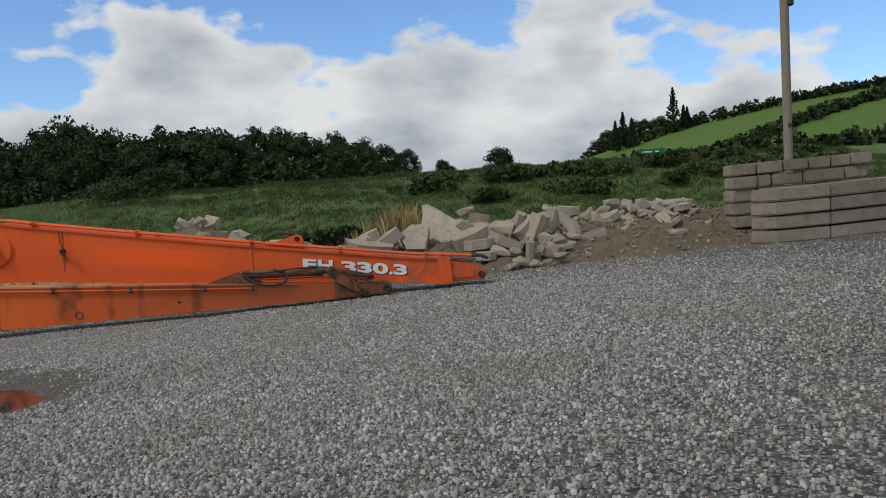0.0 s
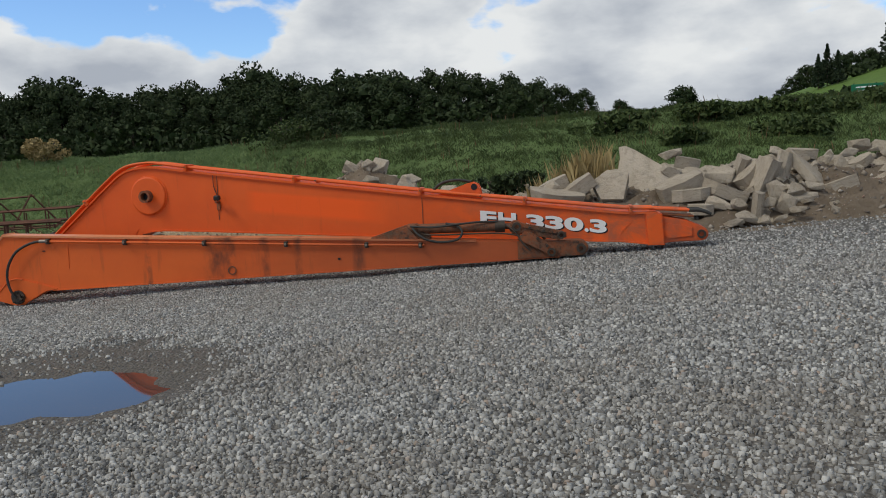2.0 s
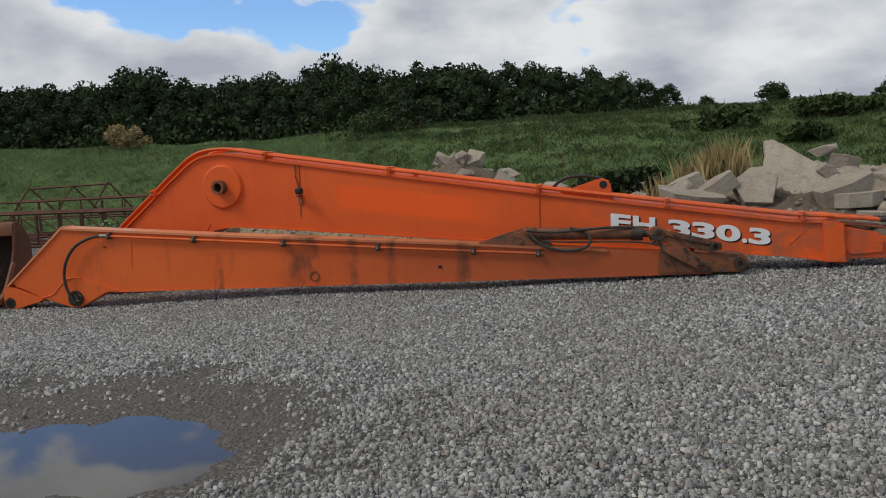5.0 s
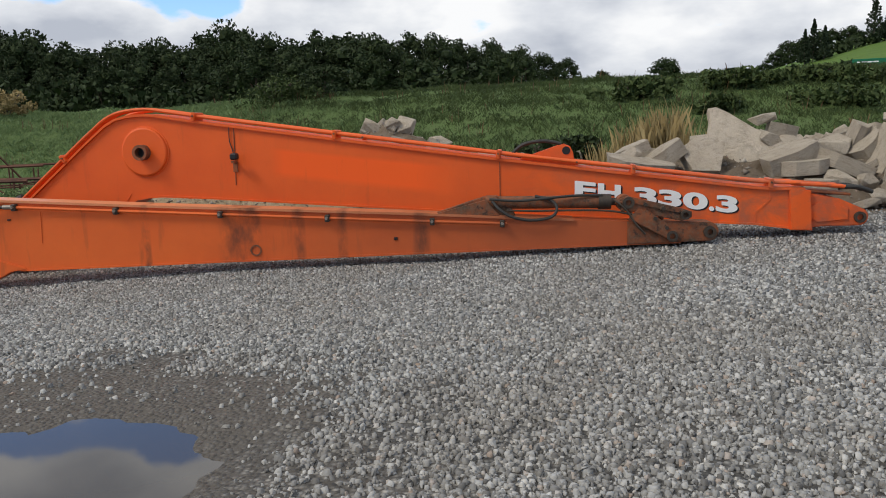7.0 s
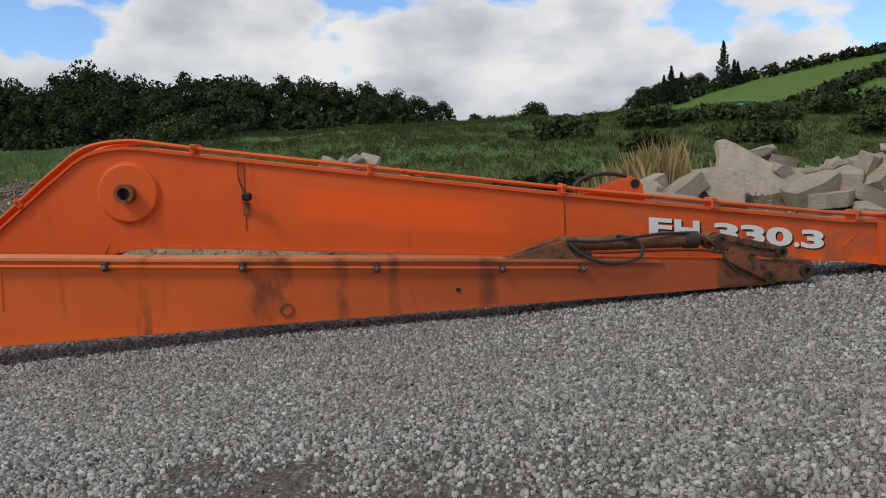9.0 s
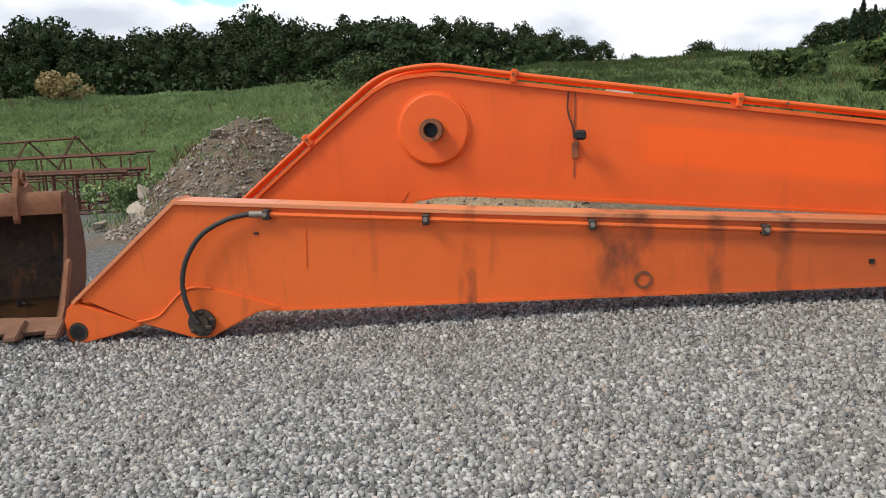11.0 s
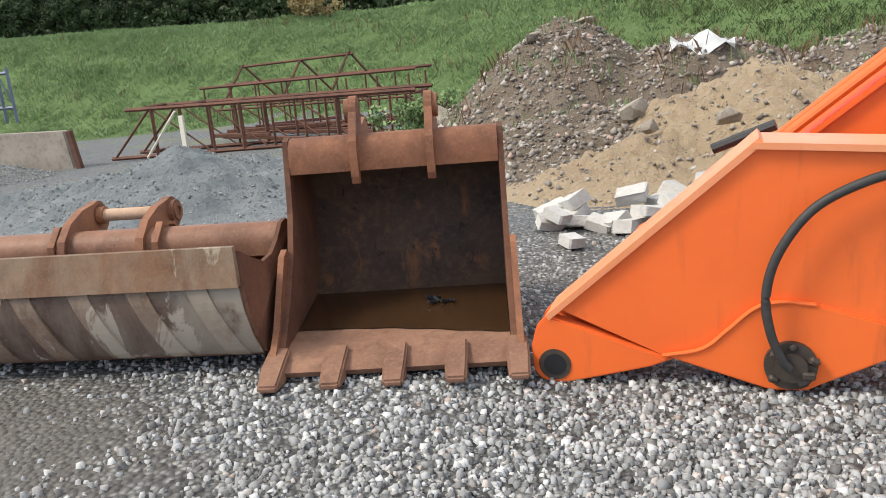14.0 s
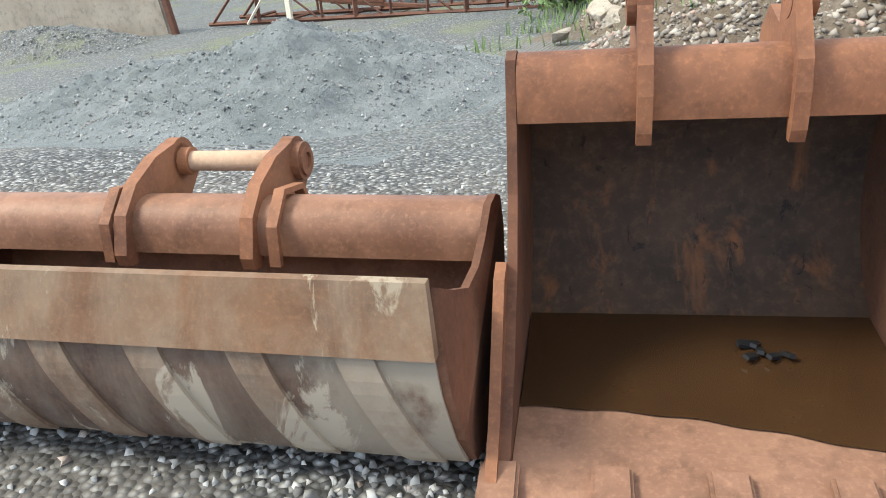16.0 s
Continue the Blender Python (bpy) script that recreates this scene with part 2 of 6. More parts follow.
def make_gravel():
    k = Mat("grey_gravel", 0.85, 0, 0.3)
    cell = k.voronoi(34, "Color")
    dist = k.voronoi(34, "Distance")
    s = k.n.new("ShaderNodeSeparateColor")
    k.l.new(cell, s.inputs[0])
    # base and cell rims kept dark: painted shade of the gaps between stones
    c = k.ramp(s.outputs[0], (0.0, (0.035, 0.035, 0.034)), (0.3, (0.085, 0.085, 0.082)), (0.65, (0.19, 0.188, 0.178)), (1.0, (0.46, 0.45, 0.42)))
    c = k.mix(k.grey(dist, 0.3, 0.7, 0, 0.8), c, (0.035, 0.034, 0.032))
    c = k.mix(k.grey(k.noise(6, 6, 0.7), 0.5, 0.72, 0, 0.45), c, (0.07, 0.068, 0.064))
    big = k.noise(0.35, 6, 0.6)
    c = k.mix(k.grey(big, 0.42, 0.72, 0, 0.35), c, (0.24, 0.20, 0.16))
    # worn muddy patch round the puddle and in front of the wide bucket
    mud = None
    for mx, my, rx_, ry_ in ((1.3, -4.7, 2.3, 1.7), (-5.4, -1.2, 1.7, 0.75)):
        ex = k.math("DIVIDE", k.math("SUBTRACT", k.axis(0), mx), rx_)
        ey = k.math("DIVIDE", k.math("SUBTRACT", k.axis(1), my), ry_)
        d2 = k.math("ADD", k.math("MULTIPLY", ex, ex), k.math("MULTIPLY", ey, ey))
        m1 = k.grey(k.math("ADD", d2, k.math("MULTIPLY", k.noise(1.6, 7, 0.65), 1.6)), 1.2, 2.1, 0.85, 0)
        mud = m1 if mud is None else k.math("MAXIMUM", mud, m1)
    c = k.mix(mud, c, k.mix(k.noise(12, 8, 0.7), (0.066, 0.058, 0.049), (0.14, 0.124, 0.106)))
    c = k.mix(k.math("MULTIPLY", k.grey(k.axis(1), 1.8, 3.2, 0, 0.55), k.grey(k.noise(1.1, 7, 0.65), 0.3, 0.55, 0.4, 1)), c, k.mix(k.noise(14, 7, 0.7), (0.06, 0.066, 0.065), (0.17, 0.18, 0.172)))
    moss = k.math("MULTIPLY", k.grey(k.noise(0.7, 6, 0.6), 0.52, 0.66, 0, 0.6), k.grey(k.axis(1), 3.0, 7.0))
    c = k.mix(moss, c, (0.15, 0.165, 0.06))
    k.bump(k.grey(dist, 0.0, 0.7, 1, 0), 0.9, 0.02)
    return k.done(c)


GRAVEL = make_gravel()
_k = Mat("gravel_stones", 0.8, 0, 0.3)
_r = _k.random(True)
_c = _k.ramp(_r, (0.0, (0.085, 0.085, 0.083)), (0.25, (0.20, 0.201, 0.196)), (0.6, (0.335, 0.336, 0.326)), (0.85, (0.475, 0.475, 0.458)), (0.95, (0.64, 0.635, 0.605)), (1.0, (0.35, 0.26, 0.20)))
_c = _k.mix(_k.grey(_k.noise(0.55, 5, 0.6), 0.42, 0.68, 0, 0.42), _c, (0.21, 0.18, 0.145))
_c = _k.mix(_k.grey(_k.axis(1), 1.8, 3.2, 0, 0.45), _c, (0.14, 0.152, 0.152))
STONES = _k.done(_k.mix(_k.grey(_k.noise(70, 5), 0.3, 0.7, 0, 0.35), _c, (0.20, 0.195, 0.185)))


def make_grass(name, a, b, c2):
    k = Mat(name, 0.9, 0, 0.2)
    big, mid = k.noise(0.5, 6), k.noise(4, 8, 0.7)
    c = k.mix(k.grey(big, 0.35, 0.65), a, b)
    c = k.mix(k.grey(mid, 0.45, 0.75, 0, 0.8), c, c2)
    k.bump(mid, 0.6, 0.15)
    return k.done(c)


GRASS = make_grass("bank_grass", (0.07, 0.112, 0.033), (0.10, 0.155, 0.05), (0.085, 0.105, 0.042))
FIELD = make_grass("field_grass", (0.075, 0.135, 0.024), (0.10, 0.17, 0.03), (0.085, 0.135, 0.03))


def make_leaf(name, a, b):
    k = Mat(name, 0.75, 0, 0.25)
    c = k.mix(k.random(True), a, b)
    c = k.mix(k.grey(k.noise(0.35, 4), 0.35, 0.65, 0, 0.5), c, tuple(v * 0.55 for v in a))
    return k.done(c)


LEAF = make_leaf("broadleaf_foliage", (0.022, 0.038, 0.012), (0.036, 0.055, 0.016))
LEAF_DARK = make_leaf("conifer_foliage", (0.022, 0.036, 0.017), (0.036, 0.055, 0.025))
BLADE = make_leaf("grass_blades", (0.12, 0.19, 0.065), (0.25, 0.33, 0.14))
SCRUB = make_leaf("rough_scrub", (0.04, 0.066, 0.018), (0.085, 0.115, 0.034))
STRAW = make_leaf("dry_grass", (0.30, 0.22, 0.09), (0.42, 0.33, 0.16))
WEED = make_leaf("brown_weeds", (0.12, 0.065, 0.035), (0.22, 0.13, 0.07))
_k = Mat("bark", 0.9)
BARK = _k.done(_k.mix(_k.noise(9, 6), (0.05, 0.038, 0.028), (0.12, 0.095, 0.07)))


def make_concrete(name, a, b, stain, lumpy=0.0):
    k = Mat(name, 0.88, 0, 0.25)
    big, mid, fine = k.noise(1.3, 6), k.noise(7, 8, 0.65), k.noise(55, 6, 0.7)
    c = k.mix(k.grey(big, 0.35, 0.65), a, b)
    c = k.mix(k.grey(mid, 0.5, 0.75, 0, 0.7), c, stain)
    c = k.mix(k.grey(fine, 0.35, 0.7, 0, 0.25), c, tuple(v * 0.5 for v in a))
    v = k.random()
    c = k.mix(k.grey(v, 0, 1, 0, 0.35), c, tuple(x * 0.5 for x in a))
    k.bump(mid, 0.3, 0.03)
    k.bump(fine, 0.4, 0.006)
    if lumpy:
        k.bump(k.noise(16, 9, 0.72), 0.9, lumpy)
    return k.done(c)


CONCRETE = make_concrete("broken_concrete", (0.47, 0.40, 0.31), (0.63, 0.55, 0.44), (0.22, 0.18, 0.135), 0.05)
BLOCK = make_concrete("weathered_concrete_block", (0.25, 0.21, 0.165), (0.36, 0.31, 0.245), (0.09, 0.078, 0.063))
PALE = make_concrete("pale_concrete", (0.50, 0.475, 0.43), (0.60, 0.58, 0.53), (0.33, 0.29, 0.24))
SOIL = make_concrete("stony_soil", (0.19, 0.145, 0.10), (0.28, 0.22, 0.16), (0.34, 0.28, 0.21), 0.09)
SAND = make_concrete("sandy_soil", (0.54, 0.40, 0.25), (0.66, 0.51, 0.33), (0.36, 0.26, 0.16), 0.12)
DUST = make_concrete("grey_stone_dust", (0.175, 0.194, 0.192), (0.27, 0.285, 0.28), (0.10, 0.113, 0.115), 0.07)
_k = Mat("puddle_water", 0.03, 0, 0.5)
WATER = _k.done(_k.mix(_k.noise(1.2, 5), (0.035, 0.033, 0.032), (0.075, 0.065, 0.055)))


# ---- mesh helpers ----
def part(name, bm, material, parent=None, label=""):
    me = bpy.data.meshes.new(name)
    bmesh.ops.recalc_face_normals(bm, faces=bm.faces[:])
    bm.to_mesh(me)
    bm.free()
    me.materials.append(material)
    ob = new(name, me)
    if parent:
        ob.parent = parent
    return tagged(ob, label)


def thing(name, m, label, category, group="", kind=""):
    ob = new(name)
    ob.empty_display_size = 0.2
    ob.matrix_world = m
    return tagged(ob, label, category, group, kind)


def raw(name, verts, faces, material, parent=None, smooth=False):
    me = bpy.data.meshes.new(name)
    me.from_pydata(verts, [], faces)
    me.update()
    me.materials.append(material)
    if smooth:
        me.polygons.foreach_set("use_smooth", np.ones(len(me.polygons), bool))
    ob = new(name, me)
    if parent:
        ob.parent = parent
    return ob


def smooth(ob, angle=40):
    me = ob.data
    me.polygons.foreach_set("use_smooth", np.ones(len(me.polygons), bool))
    me.set_sharp_from_angle(angle=radians(angle))
    return ob


def prism(outline, y0, y1, bevel=0.0, bm=None):
    """A plate: an outline of (x, z) drawn out from y0 to y1."""
    bm = bm or bmesh.new()
    a = [bm.verts.new((x, y0, z)) for x, z in outline]
    b = [bm.verts.new((x, y1, z)) for x, z in outline]
    fs = [bm.faces.new(a), bm.faces.new(b[::-1])]
    n = len(a)
    for i in range(n):
        fs.append(bm.faces.new((a[i], b[i], b[(i + 1) % n], a[(i + 1) % n])))
    if bevel:
        bmesh.ops.recalc_face_normals(bm, faces=fs)
        edges = {e for f in fs[:2] for e in f.edges}
        bmesh.ops.bevel(bm, geom=list(edges), offset=bevel, segments=2, affect="EDGES")
    return bm


def box(cx, cy, cz, sx, sy, sz, rot=None, bevel=0.0, bm=None):
    bm = bm or bmesh.new()
    m = Matrix.Translation((cx, cy, cz)) @ (rot.to_4x4() if rot else Matrix()) @ Matrix.Diagonal((sx, sy, sz, 1))
    vs = bmesh.ops.create_cube(bm, size=1, matrix=m)["verts"]
    if bevel:
        bmesh.ops.bevel(bm, geom=list({e for v in vs for e in v.link_edges}), offset=bevel, segments=1, affect="EDGES")
    return bm


def tube(points, r, seg=10, bm=None, cap=True):
    """A round bar or hose along points."""
    bm = bm or bmesh.new()
    pts = [Vector(p) for p in points]
    rings = []
    up = Vector((0, 0, 1))
    for i, p in enumerate(pts):
        d = (pts[min(i + 1, len(pts) - 1)] - pts[max(i - 1, 0)]).normalized()
        u = d.cross(up)
        if u.length < 1e-3:
            u = d.cross(Vector((0, 1, 0)))
        u.normalize()
        v = d.cross(u)
        rings.append([bm.verts.new(p + r * (math.cos(a) * u + math.sin(a) * v)) for a in [math.tau * k / seg for k in range(seg)]])
    for a, b in zip(rings, rings[1:]):
        for k in range(seg):
            bm.faces.new((a[k], a[(k + 1) % seg], b[(k + 1) % seg], b[k]))
    if cap:
        bm.faces.new(rings[0])
        bm.faces.new(rings[-1][::-1])
    return bm


def ring(x, y0, y1, z, r_out, r_in, seg=24, bm=None):
    """A bush or hub along y, with a hole (r_in 0: none)."""
    bm = bm or bmesh.new()
    def circle(y, r):
        return [bm.verts.new((x + r * math.cos(math.tau * k / seg), y, z + r * math.sin(math.tau * k / seg))) for k in range(seg)]
    o0, o1 = circle(y0, r_out), circle(y1, r_out)
    if r_in:
        i0, i1 = circle(y0, r_in), circle(y1, r_in)
        pairs = ((o0, o1), (o1, i1), (i1, i0), (i0, o0))
    else:
        pairs = ((o0, o1),)
        bm.faces.new(o0), bm.faces.new(o1[::-1])
    for a, b in pairs:
        for k in range(seg):
            bm.faces.new((a[k], a[(k + 1) % seg], b[(k + 1) % seg], b[k]))
    return bm


def curve_pts(ctrl, n=8):
    """A smooth (Catmull-Rom) line through the points."""
    p = [Vector(c) for c in ctrl]
    p = [2 * p[0] - p[1]] + p + [2 * p[-1] - p[-2]]
    out = []
    for i in range(1, len(p) - 2):
        for k in range(n):
            t = k / n
            out.append(0.5 * (2 * p[i] + (p[i + 1] - p[i - 1]) * t + (2 * p[i - 1] - 5 * p[i] + 4 * p[i + 1] - p[i + 2]) * t * t + (3 * p[i] - p[i - 1] - 3 * p[i + 1] + p[i + 2]) * t ** 3))
    return out + [p[-2]]


def sstep(a, b, x):
    t = np.clip((np.asarray(x, float) - a) / (b - a), 0, 1)
    return t * t * (3 - 2 * t)


def soft_noise(x, y, scale, seed=0):
    """Cheap smooth noise on arrays, about -1 to 1."""
    r = np.random.RandomState(seed)
    out = np.zeros_like(np.asarray(x, float))
    for k in range(6):
        a, f, p = r.uniform(0, math.tau), r.uniform(0.6, 1.7) / scale, r.uniform(0, math.tau)
        out = out + np.sin((x * math.cos(a) + y * math.sin(a)) * f * math.tau + p)
    return out / 3


# ---- the lie of the land ----
SLOPE = 0.047
PUDDLES = ((2.02, -5.03, 0.86, 0.66, 0.075), (3.35, -8.55, 0.75, 0.45, 0.14))


def land(x, y):
    """Height of the ground: the sloping yard, the grass bank behind it, the valley and the hill."""
    x, y = np.asarray(x, float), np.asarray(y, float)
    z = SLOPE * np.clip(x, -30, 24)
    w = sstep(-2.35, -3.3, x) * (1 - sstep(1.2, 4.0, y)) * (1 - sstep(-8, -12, x))
    z = z * (1 - w) - 0.045 * w
    z = z + 0.012 * soft_noise(x, y, 2.6, 3) * (1 - sstep(16, 18, y)) * (1 - w)
    for px, py, rx, ry, level in PUDDLES:
        pd = ((x - px) / rx) ** 2 + ((y - py) / ry) ** 2
        k = np.exp(-(pd / 1.7) ** 2)
        z = z * (1 - k) + (level - 0.05 + 0.05 * pd + 0.016 * soft_noise(x, y, 0.55, 41) + 0.008 * soft_noise(x, y, 0.2, 42)) * k
    base = 17.0 - 7.5 * sstep(-6, 6, x)
    crest = np.interp(x, [-60, -25, -15, -10, -5, 2, 8, 14, 24, 60], [3.2, 2.5, 2.4, 2.55, 2.9, 3.05, 3.25, 3.4, 3.6, 4.2])
    k = sstep(0, 1, (y - base) / (27.5 - base))
    z = z * (1 - k) + (crest + 0.10 * soft_noise(x, y, 4, 5)) * k
    z = z - (0.6 + 1.3 * sstep(-4, -16, x)) * sstep(31, 44, y) + 2.6 * sstep(44, 150, y)
    ang = (x - 5.5) / (np.maximum(y, 60) + 12.4)
    rise = np.interp(ang, [-0.3, 0.0, 0.22, 0.29, 0.326, 0.433, 0.511, 0.59, 0.7255, 1.2], [0.0, 0.004, 0.010, 0.017, 0.028, 0.061, 0.076, 0.0915, 0.108, 0.135])
    z = z + 212 * rise * sstep(50, 200, y)
    return z


def land_z(x, y):
    return float(land(x, y))


# ---- ground sheet ----
def build_ground():
    def steps(lo, hi, fine_lo, fine_hi, fine):
        out = list(np.arange(fine_lo, fine_hi + 1e-6, fine))
        v, s = fine_hi, fine
        while v < hi:
            s *= 1.16
            v += s
            out.append(v)
        v, s = fine_lo, fine
        while v > lo:
            s *= 1.16
            v -= s
            out.insert(0, v)
        return np.array(out)
    xs, ys = steps(-900, 1100, -13, 15, 0.12), steps(-300, 1500, -10, 10, 0.12)
    gx, gy = np.meshgrid(xs, ys)
    gz = land(gx, gy)
    nx, ny = len(xs), len(ys)
    verts = np.stack([gx.ravel(), gy.ravel(), gz.ravel()], 1).tolist()
    faces = [(j * nx + i, j * nx + i + 1, (j + 1) * nx + i + 1, (j + 1) * nx + i) for j in range(ny - 1) for i in range(nx - 1)]
    ob = raw("ground", verts, faces, GRAVEL, smooth=True)
    ob.data.materials.append(GRASS)
    ob.data.materials.append(FIELD)
    cx, cy = 0.5 * (gx[:-1, :-1] + gx[1:, 1:]), 0.5 * (gy[:-1, :-1] + gy[1:, 1:])
    base = 17.0 - 7.5 * sstep(-6, 6, cx)
    idx = np.where(cy > base + 0.3 + 0.5 * soft_noise(cx, cy, 1.5, 8), 1, 0)
    idx = np.where((cy > 60), 2, idx)
    idx = np.where((cx > 24) | (cx < -32) | (cy < -40), np.where(idx == 0, 1, idx), idx)
    ob.data.polygons.foreach_set("material_index", idx.ravel().astype(np.int32))
    tagged(ob, "sloping grey gravel yard with grassy bank and green fields beyond", "ground", kind="structure")
    return ob


build_ground()


# ---- excavator stick (dipper arm) ----
def arm_bottom(x):
    return 0.139 + (x + 0.99) * (0.352 - 0.139) / 7.24


def arm_top(x):
    return np.interp(x, [-1.80, 0.38, 3.1, 5.5, 6.25], [0.945, 0.828, 0.705, 0.575, 0.545])


def arc(cx, cz, r, a0, a1, n=8):
    return [(cx + r * math.cos(radians(a0 + (a1 - a0) * k / n)), cz + r * math.sin(radians(a0 + (a1 - a0) * k / n))) for k in range(n + 1)]


def build_stick():
    W = 0.22
    t = thing("excavator_stick", pose(0, 0, 0), "long tapered orange steel excavator stick lying on the gravel", "excavator arm")
    outline = [(-1.80, 0.932), (-2.60, 0.235), (-2.16, 0.045), (-1.72, -0.045), (-1.58, -0.03), (-1.26, 0.12), (-1.07, 0.138)]
    outline += [(x, arm_bottom(x)) for x in (0, 2, 4, 5.6, 6.1)] + [(6.24, 0.52)] + [(x, float(arm_top(x)) - 0.012) for x in (5.5, 3.1, 0.38)]
    part("side_body", prism(outline[::-1], 0.0, W), ORANGE_WORN, t)
    # flanges: top, sloped end and belly strips that stand proud of the side plates
    def strip(name, pts, th, mat, out=0.028):
        bm = bmesh.new()
        rows = []
        for x, z in pts:
            rows.append((x, z))
        lo = [(x, z - th) for x, z in rows]
        prism(rows + lo[::-1], -out, W + out, 0, bm)
        return part(name, bm, mat, t)
    strip("top_flange", [(x, float(arm_top(x)) - 0.004) for x in (-1.82, 0.38, 3.1, 4.9)], 0.026, ORANGE_LIT)
    strip("bottom_flange", [(x, arm_bottom(x) + 0.004) for x in (-1.15, 2, 4.5, 6.0)], 0.02, ORANGE_WORN, 0.012)
    part("end_plate", prism([(-1.80, 0.957), (-2.655, 0.205), (-2.64, 0.185), (-1.782, 0.935)], -0.02, W + 0.02), ORANGE_LIT, t)
    nose = [(-2.65, 0.205), (-2.70, 0.15), (-2.725, 0.06)] + arc(-2.622, -0.02, 0.10, 170, 290, 8) + [(-2.21, -0.01), (-2.12, 0.03)]
    for y0, y1 in ((-0.012, 0.055), (W - 0.055, W + 0.012)):
        nb = part("nose_plate", prism(nose, y0, y1, 0.008), ORANGE_WORN, t)
        part("pin_bush", ring(-2.622, y0 - 0.004, y1 + 0.004, -0.022, 0.072, 0.048), GREASE, nb, "greasy dark pin bush")
    part("pin_hole", ring(-2.622, -0.0185, W + 0.0185, -0.022, 0.05, 0, 20), BLACK, t, "dark pin bore")
    # reinforcing cheek round the lower pin
    cheek = curve_pts([(-2.16, 0.05, 0), (-2.0, 0.09, 0), (-1.90, 0.18, 0), (-1.80, 0.275, 0), (-1.70, 0.305, 0), (-1.58, 0.298, 0), (-1.35, 0.235, 0), (-1.10, 0.165, 0)], 4)
    cheek = [(p.x, p.y) for p in cheek] + [(-1.07, 0.14), (-1.25, 0.115), (-1.55, -0.04), (-1.60, -0.07), (-1.73, -0.078)]
    part("cheek_plate", prism(cheek, -0.022, 0.01, 0.008), ORANGE_WORN, t)
    bead = curve_pts([(-2.16, -0.022, 0.05), (-2.0, -0.022, 0.09), (-1.90, -0.022, 0.18), (-1.80, -0.022, 0.275), (-1.70, -0.022, 0.305), (-1.58, -0.022, 0.298)], 5)
    smooth(part("cheek_weld", tube(bead, 0.010, 8), ORANGE_WORN, t, "weld bead along the cheek plate"))
    hub = part("lower_boss", ring(-1.665, -0.05, 0.0, 0.045, 0.100, 0.05), GREASE, t, "greasy blackened pin boss")
    part("pin_end", ring(-1.665, -0.075, -0.02, 0.045, 0.062, 0), GREASE, hub)
    for aa, rr, ss in ((0.3, 0.088, 0.036), (1.5, 0.08, 0.026), (2.5, 0.07, 0.042), (3.9, 0.085, 0.034), (5.3, 0.078, 0.045)):
        part("grease_lump", box(-1.665 + rr * math.cos(aa), -0.05, 0.045 + rr * math.sin(aa), ss * 1.3, 0.03, ss, Euler((0.3, aa * 1.7, 0.2)).to_matrix(), ss * 0.3), GREASE, hub)
    part("boss_bolt", box(-1.60, -0.075, 0.02, 0.05, 0.03, 0.03, bevel=0.006), GREASE, hub)
    # hydraulic pipe with clamps along the side, and its hose
    px = [-1.13, 0.0, 1.144, 2.3, 3.415, 4.15]
    line = [(x, -0.035, float(np.interp(x, [-1.2, 3.1, 4.3], [0.832, 0.613, 0.56]))) for x in np.linspace(-1.15, 4.2, 12)]
    smooth(part("hydraulic_pipe", tube(line, 0.017, 8), ORANGE_WORN, t))
    for x in px:
        z = float(np.interp(x, [-1.2, 3.1, 4.3], [0.832, 0.613, 0.56]))
        c = part("pipe_clamp", box(x, -0.035, z, 0.05, 0.07, 0.075, bevel=0.008), GREASE, t, "dark greasy pipe clamp")
        part("clamp_bolt", ring(x, -0.095, -0.06, z + 0.005, 0.017, 0, 6), PIPE, c)
    h = [(-1.15, -0.035, 0.832), (-1.28, -0.05, 0.832), (-1.44, -0.06, 0.79), (-1.61, -0.07, 0.69), (-1.725, -0.08, 0.52), (-1.765, -0.085, 0.35), (-1.745, -0.09, 0.20), (-1.70, -0.09, 0.09), (-1.67, -0.085, 0.05)]
    smooth(part("hose", tube(curve_pts(h, 7), 0.0185, 10), RUBBER, t, "curved black rubber hydraulic hose"))
    smooth(part("hose_fitting", tube([(-1.12, -0.035, 0.832), (-1.25, -0.045, 0.833)], 0.026, 10), PIPE, t, "dull metal hose fitting"))
    part("weld_scar", box(-0.87, -0.003, 0.60, 0.008, 0.008, 0.34, Euler((0, radians(2), 0)).to_matrix()), ORANGE_WORN, t)
    part("weld_patch", ring(1.50, -0.008, 0.0, 0.315, 0.062, 0.045), ORANGE_DIRTY, t)
    part("drain_hole", box(3.02, -0.005, 0.42, 0.035, 0.012, 0.03), BLACK, t)
    part("drain_hole", box(-1.225, -0.005, 0.69, 0.035, 0.012, 0.014), BLACK, t)
    # tip with pin eye
    tip = [(5.45, 0.565), (5.45, arm_bottom(5.45) - 0.004)] + arc(6.285, 0.447, 0.098, 270, 450, 10)
    part("tip_cheek", prism(tip, -0.03, W + 0.03, 0.01), ORANGE_DIRTY, t, "grimy orange stick tip")
    part("tip_pin", ring(6.285, -0.07, W + 0.07, 0.447, 0.062, 0.03), GREASE, t)
    # bucket cylinder with its bracket, rod and links lying on top of the stick
    part("cylinder_bracket", prism([(3.42, 0.67), (3.95, 0.835), (4.10, 0.845), (4.22, 0.78), (4.30, 0.62)], 0.05, 0.19, 0.006), ORANGE_DIRTY, t)
    part("side_gusset", prism([(3.45, 0.675), (3.98, 0.815), (4.12, 0.65)], -0.02, 0.03), ORANGE_DIRTY, t)
